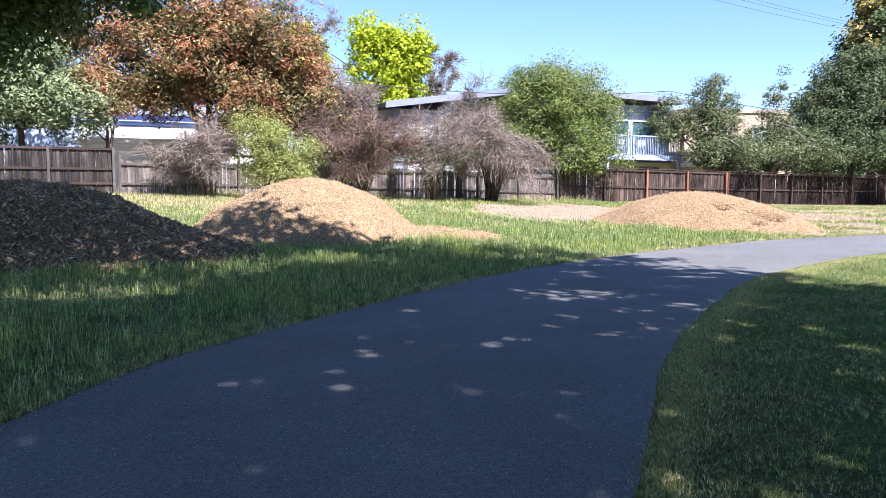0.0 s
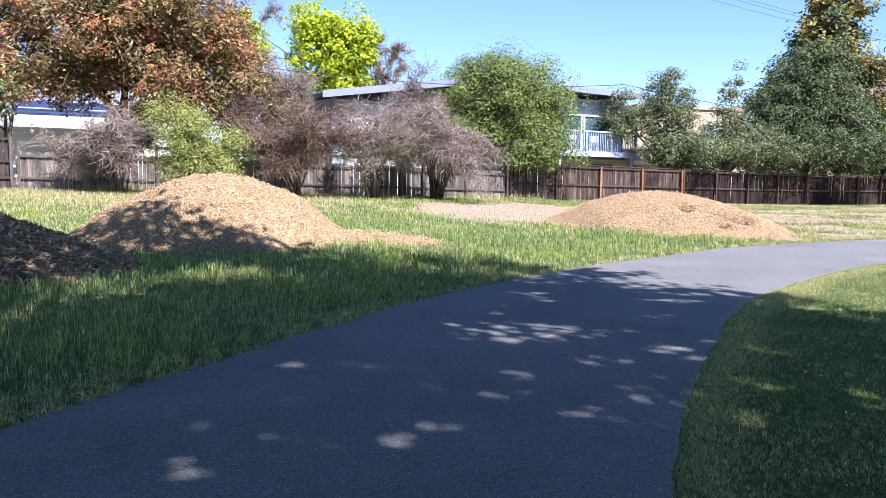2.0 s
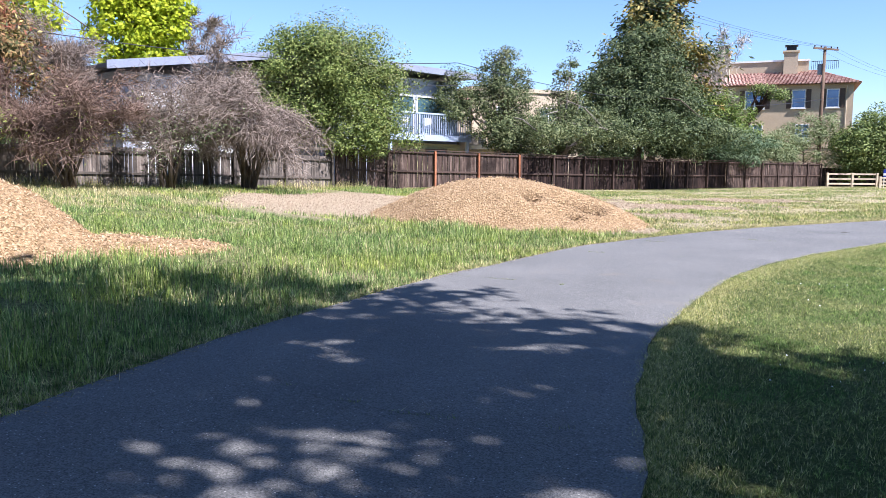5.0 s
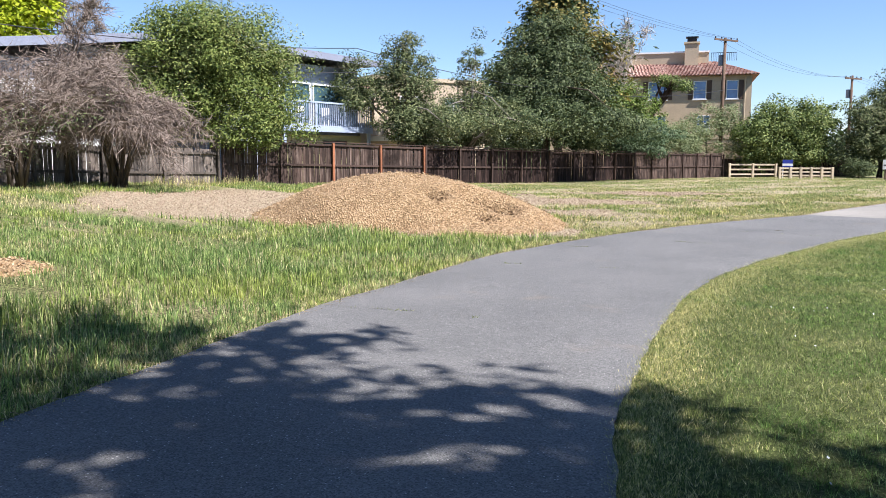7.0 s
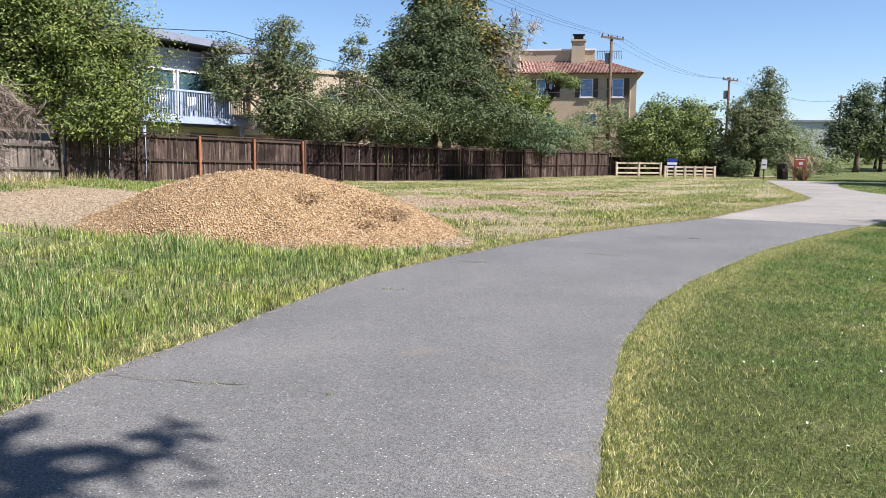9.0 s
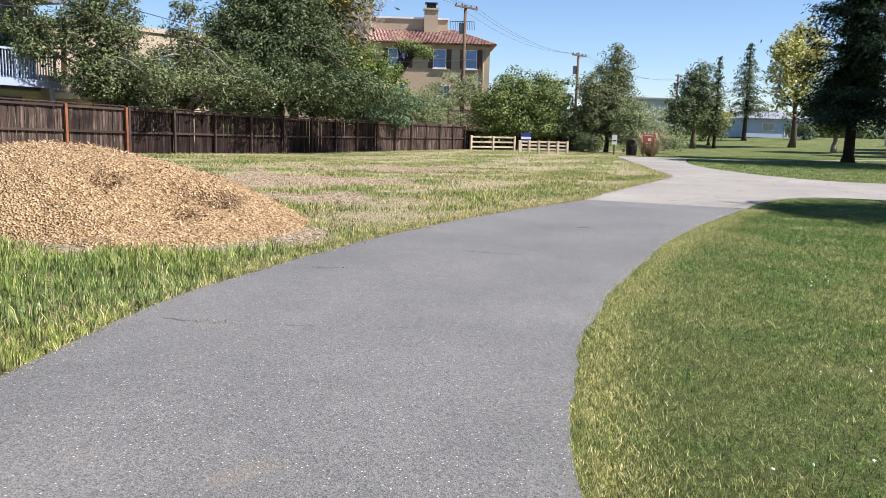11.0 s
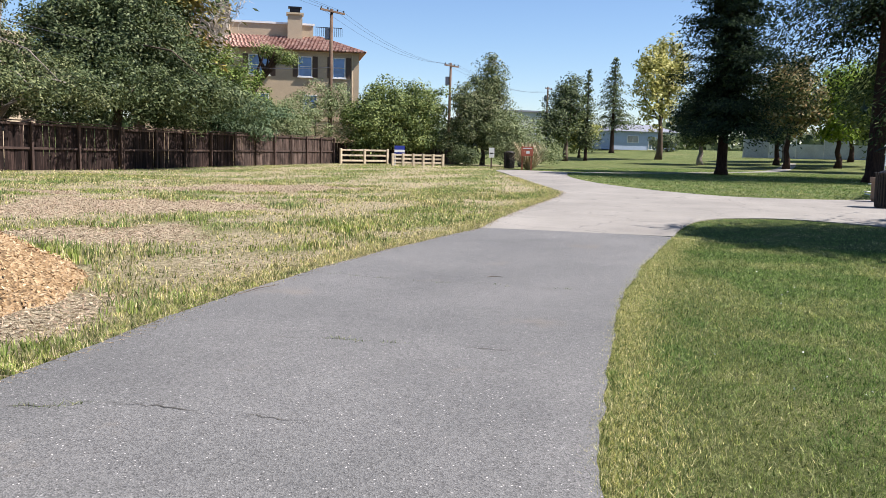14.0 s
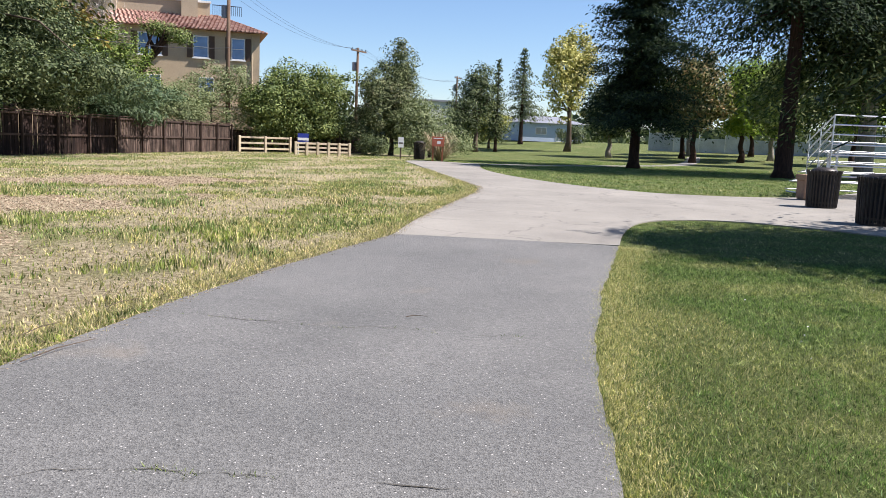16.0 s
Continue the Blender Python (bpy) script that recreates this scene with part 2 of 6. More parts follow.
BROWN_TRIM = surface("brown_shutter_paint", (0.1, 0.065, 0.045), 0.15, 1, 25, 0.7)
GLASS = glass_material("dark_window_glass", (0.05, 0.1, 0.12))
GLASS_BLUE = glass_material("blue_window_glass", (0.1, 0.2, 0.42))
IRON = surface("black_iron", (0.03, 0.03, 0.035), 0.2, 3, 40, 0.5, 0.6)
BIN_METAL = surface("dark_brown_coated_metal", (0.05, 0.043, 0.038), 0.15, 3, 40, 0.45, 0.3)
ALU = surface("aluminium_tube", (0.62, 0.63, 0.65), 0.08, 2, 40, 0.4, 0.7)
POLE_WOOD = surface("creosoted_pole_wood", (0.13, 0.085, 0.058), 0.3, 1.2, 15, 0.9)
WIRE = surface("black_cable", (0.03, 0.03, 0.035), 0.1, 3, 30, 0.6)
SIGN_RED = surface("faded_red_sign", (0.42, 0.12, 0.07), 0.15, 3, 30, 0.7)
SIGN_BLUE = surface("blue_sign", (0.03, 0.05, 0.3), 0.08, 3, 30, 0.5)
CARD = surface("brown_painted_box", (0.3, 0.19, 0.13), 0.2, 3, 30, 0.85)
ORANGE = foliage("orange_flowers", [(0, (0.7, 0.2, 0.02)), (1, (0.8, 0.4, 0.05))])
BARK = bark_material("brown_bark", (0.05, 0.035, 0.025), (0.16, 0.12, 0.09))
BARK_GREY = bark_material("grey_bark", (0.14, 0.12, 0.1), (0.34, 0.3, 0.26))
BARK_PALE = bark_material("pale_grey_bark", (0.26, 0.23, 0.2), (0.5, 0.46, 0.41))
BARK_DARK = bark_material("dark_red_bark", (0.02, 0.013, 0.01), (0.07, 0.04, 0.03))
TWIG_PINK = bark_material("pinkish_dead_twigs", (0.115, 0.088, 0.07), (0.34, 0.275, 0.225))
TWIG_RED = bark_material("reddish_dead_twigs", (0.095, 0.06, 0.046), (0.27, 0.185, 0.14))
G = foliage
LEAF_MAROON = G("photinia_leaves", [(0, (0.04, 0.062, 0.02)), (0.5, (0.13, 0.128, 0.046)), (0.8, (0.25, 0.155, 0.07)), (1, (0.43, 0.31, 0.14))],
                [(0, (0.27, 0.07, 0.05)), (0.5, (0.37, 0.15, 0.085)), (0.8, (0.43, 0.29, 0.11)), (1, (0.58, 0.5, 0.18))], 0.9, 0.45, 0.6, glow=0.35)
LEAF_BRIGHT = G("bright_spring_leaves", [(0, (0.22, 0.3, 0.02)), (0.5, (0.43, 0.49, 0.025)), (1, (0.6, 0.62, 0.05))], glow=0.5)
LEAF_C = G("fresh_green_leaves", [(0, (0.045, 0.075, 0.015)), (0.5, (0.135, 0.18, 0.038)), (1, (0.3, 0.34, 0.1))],
           [(0, (0.1, 0.13, 0.04)), (0.6, (0.2, 0.24, 0.08)), (1, (0.3, 0.24, 0.14))], 0.5, 0.52, 0.7)
LEAF_MID = G("mid_green_leaves", [(0, (0.05, 0.082, 0.02)), (0.5, (0.125, 0.17, 0.045)), (1, (0.26, 0.3, 0.1))])
LEAF_BUSH = G("yellow_green_shrub_leaves", [(0, (0.1, 0.13, 0.03)), (0.5, (0.27, 0.29, 0.075)), (1, (0.45, 0.44, 0.16))], glow=0.35)
LEAF_OLIVE = G("grey_green_leaves", [(0, (0.032, 0.05, 0.018)), (0.5, (0.095, 0.123, 0.046)), (1, (0.26, 0.28, 0.13))],
               [(0, (0.06, 0.05, 0.028)), (0.6, (0.13, 0.115, 0.065)), (1, (0.25, 0.23, 0.13))], 0.7, 0.55, 0.72)
LEAF_DARK = G("dark_green_leaves", [(0, (0.022, 0.037, 0.014)), (0.5, (0.068, 0.097, 0.037)), (1, (0.19, 0.22, 0.1))])
LEAF_PALE = G("pale_green_leaves", [(0, (0.1, 0.135, 0.055)), (0.5, (0.18, 0.22, 0.095)), (1, (0.31, 0.34, 0.18))])
LEAF_GOLD = G("golden_leaves", [(0, (0.2, 0.21, 0.05)), (0.5, (0.4, 0.37, 0.1)), (1, (0.6, 0.54, 0.22))])
LEAF_PINE = G("pine_needles", [(0, (0.02, 0.04, 0.015)), (0.5, (0.045, 0.075, 0.025)), (1, (0.09, 0.12, 0.04))],
              [(0, (0.18, 0.14, 0.035)), (1, (0.4, 0.31, 0.09))], 0.7, 0.46, 0.58)
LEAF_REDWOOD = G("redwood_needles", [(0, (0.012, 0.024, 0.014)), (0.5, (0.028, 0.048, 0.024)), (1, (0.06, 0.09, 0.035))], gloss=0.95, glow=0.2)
LEAF_VINE = G("climbing_vine_leaves", [(0, (0.05, 0.09, 0.018)), (0.5, (0.13, 0.19, 0.035)), (1, (0.27, 0.33, 0.08))])
# Lighter variant of the redwood needles: sunlight is put into the colour
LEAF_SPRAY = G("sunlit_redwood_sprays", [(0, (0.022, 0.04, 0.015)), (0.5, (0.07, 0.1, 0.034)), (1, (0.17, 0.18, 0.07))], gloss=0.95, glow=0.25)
LEAF_CEDAR = G("blue_green_cedar", [(0, (0.032, 0.064, 0.03)), (0.5, (0.075, 0.118, 0.055)), (1, (0.15, 0.2, 0.105))])
LEAF_MAPLE = G("maple_leaves", [(0, (0.12, 0.2, 0.03)), (0.5, (0.24, 0.34, 0.05)), (1, (0.38, 0.46, 0.09))], glow=0.5)
LEAF_RUST = G("rusty_leaves", [(0, (0.06, 0.078, 0.025)), (0.5, (0.14, 0.145, 0.05)), (0.85, (0.26, 0.2, 0.075)), (1, (0.36, 0.22, 0.09))])
FLAX = G("striped_flax_leaves", [(0, (0.1, 0.11, 0.05)), (0.45, (0.32, 0.28, 0.16)), (0.75, (0.5, 0.43, 0.28)), (1, (0.36, 0.22, 0.16))])
BLADE_MEADOW = G("meadow_grass", [(0, (0.09, 0.16, 0.05)), (0.5, (0.195, 0.29, 0.092)), (0.9, (0.39, 0.46, 0.19)), (1, (0.6, 0.55, 0.36))],
                 [(0, (0.17, 0.24, 0.05)), (0.6, (0.34, 0.4, 0.1)), (0.92, (0.46, 0.46, 0.18)), (1, (0.66, 0.57, 0.36))], 0.45, 0.46, 0.62, 0.6, 0.4, 9)
BLADE_LAWN = G("lawn_grass", [(0, (0.055, 0.1, 0.024)), (0.5, (0.175, 0.24, 0.065)), (0.85, (0.32, 0.36, 0.15)), (1, (0.46, 0.44, 0.24))],
               [(0, (0.1, 0.16, 0.04)), (0.6, (0.28, 0.31, 0.11)), (1, (0.6, 0.53, 0.3))], 0.45, 0.44, 0.64, 0.6, 0.3, 22)
BLADE_DEEP = G("deep_lawn_grass", [(0, (0.05, 0.11, 0.024)), (0.5, (0.14, 0.235, 0.06)), (0.85, (0.26, 0.36, 0.12)), (1, (0.36, 0.42, 0.18))],
               [(0, (0.15, 0.2, 0.05)), (0.6, (0.34, 0.37, 0.14)), (1, (0.62, 0.57, 0.33))], 0.9, 0.47, 0.6, 0.6, 0.3, 17)
BLADE_FRINGE = G("straw_fringe_grass", [(0, (0.26, 0.3, 0.09)), (0.4, (0.5, 0.47, 0.2)), (1, (0.75, 0.66, 0.42))], None, 1, 0, 1, 0.6, 0.35, 38)
BLADE_EDGE = G("dry_edge_grass", [(0, (0.14, 0.2, 0.05)), (0.35, (0.38, 0.36, 0.15)), (0.7, (0.58, 0.5, 0.29)), (1, (0.7, 0.6, 0.38))], None, 1, 0, 1, 0.6, 0.38, 9)


# ---- mesh helpers ----
def raw_mesh(name, verts, faces, material, smooth=False):
    """A mesh from arrays: verts n x 3, faces m x k."""
    verts, faces = np.asarray(verts, np.float32), np.asarray(faces, np.int32)
    me = bpy.data.meshes.new(name)
    me.vertices.add(len(verts))
    me.vertices.foreach_set("co", verts.ravel())
    me.loops.add(faces.size)
    me.loops.foreach_set("vertex_index", faces.ravel())
    me.polygons.add(len(faces))
    me.polygons.foreach_set("loop_start", np.arange(0, faces.size, faces.shape[1], dtype=np.int32))
    me.polygons.foreach_set("use_smooth", np.full(len(faces), smooth, bool))
    me.update(calc_edges=True)
    me.validate()
    me.materials.append(material)
    return me


def mesh_of(name, bm, material, smooth=False):
    me = bpy.data.meshes.new(name)
    bm.to_mesh(me)
    bm.free()
    me.materials.append(material)
    if smooth:
        for p in me.polygons:
            p.use_smooth = True
    return me


def thing(name, label, category, place=(0, 0, 0), turn=0.0, group="", kind=""):
    ob = new(name)
    ob.matrix_world = pose(*place, 0, 0, turn)
    return tagged(ob, label, category, group, kind)


def part(name, bm, material, parent, label="", smooth=False):
    ob = new(name, bm if isinstance(bm, bpy.types.Mesh) else mesh_of(name, bm, material, smooth))
    ob.parent = parent
    return tagged(ob, label) if label else ob


def box(bm, x0, x1, y0, y1, z0, z1, bevel=0.0):
    vs = [bm.verts.new((x, y, z)) for x in (x0, x1) for y in (y0, y1) for z in (z0, z1)]
    made = [bm.faces.new([vs[i] for i in f]) for f in ((0, 1, 3, 2), (4, 6, 7, 5), (0, 4, 5, 1), (2, 3, 7, 6), (0, 2, 6, 4), (1, 5, 7, 3))]
    if bevel:
        es = list({e for f in made for e in f.edges})
        bmesh.ops.bevel(bm, geom=es, offset=bevel, segments=1, affect="EDGES")
    return bm


def boxed(*args, bevel=0.0):
    return box(bmesh.new(), *args, bevel=bevel)


def tube(bm, pts, radii, sides=8):
    """A tapered tube along points, closed at its ends."""
    rings = []
    for i, p in enumerate(pts):
        d = (Vector(pts[min(i + 1, len(pts) - 1)]) - Vector(pts[max(i - 1, 0)])).normalized()
        u = d.orthogonal().normalized() if abs(d.z) < 0.99 else Vector((1, 0, 0))
        v = d.cross(u).normalized()
        u = v.cross(d)
        rings.append([bm.verts.new(Vector(p) + (u * math.cos(a) + v * math.sin(a)) * radii[i]) for a in (math.tau * k / sides for k in range(sides))])
    for a, b in zip(rings, rings[1:]):
        for k in range(sides):
            bm.faces.new((a[k], a[(k + 1) % sides], b[(k + 1) % sides], b[k]))
    bm.faces.new(rings[0][::-1])
    bm.faces.new(rings[-1])
    return bm


def rod(a, b, r, sides=8):
    return tube(bmesh.new(), [a, b], [r, r], sides)


def smoothstep(a, b, x):
    t = np.clip((np.asarray(x, float) - a) / (b - a), 0, 1)
    return t * t * (3 - 2 * t)


def waves(x, y, size, seed=0):
    """Soft uneven values about 0, from sums of sines."""
    r = np.random.RandomState(seed)
    out = np.zeros(np.broadcast(x, y).shape)
    for k in range(6):
        a, p, s = r.uniform(0, math.tau), r.uniform(0, math.tau), size * r.uniform(0.5, 1.8)
        out += np.sin((x * math.cos(a) + y * math.sin(a)) * math.tau / s + p) / 6
    return out


# ---- the plan ----
FENCE = np.array([(-42, 17.5), (-13.2, 33.2), (-5, 37.6), (6, 44.0), (24, 51.2), (44.5, 62.0)])
RISE = np.array([(-42, 0.9), (-13, 0.8), (-5, 0.66), (6, 0.37), (15, 0.2), (24, 0.09), (44, 0.03), (60, 0.0)])
LEFT = np.array([(-1.7, -30), (-2.0, 0), (-1.9, 4), (-1.8, 6.1), (-1.6, 7.4), (-1.2, 8.7), (-0.6, 10), (0.1, 11.5), (1.1, 13.5), (2.0, 15), (3.1, 16.4),
                 (4.2, 17.8), (5.4, 19), (7.25, 21.0), (8.1, 21.75), (9.4, 22.65), (12.6, 24.5), (16.2, 26.05), (19.2, 27.0)])
RIGHT = np.array([(1.2, -30), (1.2, 0), (1.5, 4), (1.8, 5.3), (2.2, 6.6), (2.5, 7.8), (3.1, 9.4), (3.9, 11.1), (4.5, 12.4), (5.1, 13.5), (5.7, 14.4),
                  (6.8, 15.7), (8.1, 17.15), (9.4, 18.35), (11.2, 19.6), (13.0, 20.6), (15, 21.7), (17.4, 22.75), (20.9, 24.1)])
CROSS_LEFT = [(19.2, 27.0), (21.1, 28.1), (25.1, 30.1), (28.5, 31.75), (30.6, 33.0), (33, 35.3), (36.2, 38.5), (40, 42.2), (44, 46), (46.5, 48.6), (47.6, 49.6), (48.6, 50.2)]
ISLAND = [(50.0, 50.2), (50.6, 49.4), (50.8, 48.0), (50.3, 46.5), (49.2, 45.2), (44.5, 42.2), (39.5, 37.6), (36.2, 33.2), (34.8, 30), (34.9, 28.2), (36.8, 26.1), (40, 24.9), (52, 24.5)]
CROSS_RIGHT = [(52, 16), (40, 8), (30, 0), (25, 0), (25.6, 10), (26.4, 18), (26.8, 21.4), (27.1, 23), (27.0, 24.4), (25.9, 25.3), (24.6, 25.4), (22.6, 24.8), (20.9, 24.1)]


def fence_y(x):
    return np.interp(x, FENCE[:, 0], FENCE[:, 1])


def gz(x, y):
    """The ground's height: flat by the path, rising to the fence, a low swell far off."""
    x, y = np.asarray(x, float), np.asarray(y, float)
    away = (fence_y(x) - y) * 0.9
    up = np.interp(x, RISE[:, 0], RISE[:, 1]) * smoothstep(21, 0, np.maximum(away, 0)) * smoothstep(-60, -12, -np.abs(away) * 0.8)
    far = 1.9 * smoothstep(68, 140, x - 0.15 * y)
    return up + far


def gzf(x, y):
    return float(gz(x, y))


def side(x, y, line):
    """Signed distance from a polyline, positive to its left."""
    x, y = np.asarray(x, float).ravel(), np.asarray(y, float).ravel()
    best, sign = np.full(x.shape, 1e9), np.ones(x.shape)
    for (ax, ay), (bx, by) in zip(line[:-1], line[1:]):
        dx, dy = bx - ax, by - ay
        t = np.clip(((x - ax) * dx + (y - ay) * dy) / (dx * dx + dy * dy), 0, 1)
        px, py = x - ax - t * dx, y - ay - t * dy
        d = np.hypot(px, py)
        near = d < best
        best = np.where(near, d, best)
        sign = np.where(near, np.sign(dx * py - dy * px), sign)
    return best * sign


WEST_EDGE = np.vstack([LEFT[:-1], np.array(CROSS_LEFT)])
PILES = [  # centre x, y, half length, half width, turn, height
    (-7.5, 16.2, 4.5, 2.9, 0.0, 1.4), (-3.05, 21.6, 2.95, 2.7, 10.0, 1.44), (8.4, 27.9, 3.9, 2.7, -31.0, 1.12)]


def pile_level(x, y, p, edge=1.0):
    """0 outside a pile's foot, 1 at its middle."""
    cx, cy, a, b, turn, _ = p
    c, s = math.cos(radians(turn)), math.sin(radians(turn))
    u, v = (x - cx) * c + (y - cy) * s, -(x - cx) * s + (y - cy) * c
    r = np.sqrt((u / a) ** 2 + (v / b) ** 2) / edge
    return np.clip(1 - r, 0, 1)


def straw_zone(x, y):
    """Where the meadow is dried out to pale straw, in ragged patches past the piles."""
    w = waves(x, y, 5, 15) + 0.7 * waves(x, y, 1.8, 16) + 0.3 * waves(x, y, 0.6, 17)
    back = smoothstep(0, -5, x) * smoothstep(-12, -5, y - fence_y(x)) * smoothstep(-0.7, -0.1, w) * 0.85
    return np.maximum(smoothstep(9, 14, x) * smoothstep(-0.3, 0.15, w), back)


def chips_zone(x, y):
    """Where trodden chips lie bare on the meadow: round the far pile and back to the fence."""
    w = 1.2 * waves(x, y, 5, 3) + 0.8 * waves(x, y, 1.8, 4)
    d1 = np.hypot((x - 6.0) / 5.6, (y - 33.0) / 6.0) + 0.22 * w
    d2 = np.hypot((x - 9.6) / 2.4, (y - 24.9) / 1.1) + 0.3 * w
    d3 = np.hypot((x - 15.5) / 4.5, (y - 33.5) / 1.7) + 0.7 * w
    d4 = np.hypot((x - 21.0) / 4.5, (y - 38.0) / 1.5) + 0.7 * w
    d5 = np.hypot((x - 13.8) / 2.2, (y - 29.5) / 1.0) + 0.7 * w
    return 1 - smoothstep(0.8, 1.08, np.minimum.reduce([d1, d2, d3, d4, d5]))
# ---- ground and paths ----
def build_ground():
    fx = np.concatenate([[-3000, -900, -300, -150, -90, -60], np.arange(-46, 62, 0.6), np.arange(62, 150, 3), [170, 220, 320, 600, 1200, 3000]])
    fy = np.concatenate([[-3000, -900, -300, -120, -60, -30], np.arange(-14, 66, 0.6), np.arange(66, 150, 4), [170, 220, 320, 600, 1200, 3000]])
    x, y = np.meshgrid(fx, fy)
    z = gz(x, y)
    west = side(x, y, WEST_EDGE).reshape(x.shape)
    near = (np.abs(x) < 90) & (np.abs(y) < 90)
    z = z + np.where(near, 0.025 * waves(x, y, 3, 7) * smoothstep(0.3, 2, west), 0)
    n, m = len(fx), len(fy)
    i = (np.arange(m - 1)[:, None] * n + np.arange(n - 1)[None, :]).ravel()
    faces = np.stack([i, i + 1, i + n + 1, i + n], 1)
    me = raw_mesh("ground", np.stack([x.ravel(), y.ravel(), z.ravel()], 1), faces, TURF, True)
    meadow = smoothstep(-0.3, 0.3, west) * (y < 75) * (x < 62)
    dry = chips_zone(x, y) * meadow
    straw = straw_zone(x, y) * 0.85
    dry = np.maximum(dry, straw * meadow)
    dry = np.maximum(dry, smoothstep(-2.2, -0.6, y - fence_y(x)) * (y < fence_y(x) + 6) * 0.8 * (x < 46) * meadow)
    zone = np.stack([meadow, dry, np.zeros_like(dry), np.ones_like(dry)], -1).reshape(-1, 4).astype(np.float32)
    att = me.color_attributes.new("zone", "FLOAT_COLOR", "POINT")
    att.data.foreach_set("color", zone.ravel())
    ob = new("ground", me)
    tagged(ob, "grassy park ground with meadow, mown lawn and trodden wood chips", "ground", kind="structure")


def resample(line, step):
    line = np.asarray(line, float)
    d = np.concatenate([[0], np.cumsum(np.hypot(*np.diff(line, axis=0).T))])
    s = np.linspace(0, d[-1], max(2, int(d[-1] / step)))
    return np.stack([np.interp(s, d, line[:, k]) for k in (0, 1)], 1), s


def soften(line, times=2):
    """Rounds the corners of a polyline."""
    line = [tuple(p) for p in line]
    for _ in range(times):
        out = [line[0]]
        for a, b in zip(line[:-1], line[1:]):
            out += [(0.75 * a[0] + 0.25 * b[0], 0.75 * a[1] + 0.25 * b[1]), (0.25 * a[0] + 0.75 * b[0], 0.25 * a[1] + 0.75 * b[1])]
        line = out + [line[-1]]
    return np.array(line)


def build_asphalt():
    """The asphalt path: a slab that stands 2 cm proud of the soil, with crumbled edges."""
    count = 420
    sides_ = []
    for k, line in enumerate((LEFT, RIGHT)):
        line = soften(line)
        d = np.concatenate([[0], np.cumsum(np.hypot(*np.diff(line, axis=0).T))])
        s = np.linspace(0, 1, count) ** 0.9 * d[-1]
        p = np.stack([np.interp(s, d, line[:, j]) for j in (0, 1)], 1)
        t = np.gradient(p, axis=0)
        nrm = np.stack([-t[:, 1], t[:, 0]], 1) / np.hypot(*t.T)[:, None]
        p += nrm * (0.05 * waves(s, 0 * s, 1.1, 20 + k) + 0.016 * waves(s, 0 * s, 0.28, 30 + k))[:, None]
        sides_.append(p)
    cols = 14
    rows = [sides_[0] * (1 - f) + sides_[1] * f for f in np.linspace(0, 1, cols)]
    top = np.stack(rows, 1)
    z = 0.03 + 0.012 * waves(top[..., 0], top[..., 1], 4, 8) + gz(top[..., 0], top[..., 1])
    z[:, 0] -= 0.008
    z[:, -1] -= 0.008
    v = np.concatenate([top, z[..., None]], -1).reshape(-1, 3)
    low = np.concatenate([sides_[0], sides_[1]])
    lowz = np.full((len(low), 1), -0.15)
    verts = np.vstack([v, np.hstack([low, lowz])])
    i = (np.arange(count - 1)[:, None] * cols + np.arange(cols - 1)[None]).ravel()
    faces = [np.stack([i, i + 1, i + cols + 1, i + cols], 1)]
    j, b = np.arange(count - 1), count * cols
    faces.append(np.stack([j * cols, (j + 1) * cols, b + j + 1, b + j], 1))
    faces.append(np.stack([j * cols + cols - 1, b + count + j, b + count + j + 1, (j + 1) * cols + cols - 1], 1))
    me = raw_mesh("asphalt_path", verts, np.vstack(faces), ASPHALT)
    tagged(new("pavement_asphalt", me), "grey worn asphalt footpath with cracks and crumbled edges", "path", kind="structure")


def slab(name, outline, top, material, label):
    bm = bmesh.new()
    ring = [bm.verts.new((x, y, gzf(x, y) + top)) for x, y in outline]
    face = bm.faces.new(ring)
    out = bmesh.ops.extrude_face_region(bm, geom=[face])
    for v in out["geom"]:
        if isinstance(v, bmesh.types.BMVert):
            v.co.z -= 0.16
    bmesh.ops.recalc_face_normals(bm, faces=bm.faces)
    bmesh.ops.triangulate(bm, faces=[f for f in bm.faces if len(f.verts) > 4])
    tagged(new(name, mesh_of(name, bm, material)), label, "path", kind="structure")


build_ground()
build_asphalt()
cross = np.vstack([soften(CROSS_LEFT), soften(ISLAND), soften(CROSS_RIGHT)[:-1]])
slab("pavement_concrete", cross, 0.026, CONCRETE, "pale worn concrete path crossing with fine cracks")
walk_line = soften([(48.5, 47.6), (54, 44.8), (60, 43.7), (70, 43.2), (78, 43.6), (88, 46), (100, 50)])
nw = np.stack([-np.gradient(walk_line[:, 1]), np.gradient(walk_line[:, 0])], 1)
nw /= np.hypot(*nw.T)[:, None]
slab("pavement_side", np.vstack([walk_line + nw * 0.7, (walk_line - nw * 0.7)[::-1]]), 0.022, CONCRETE, "narrow pale concrete path through the lawn")


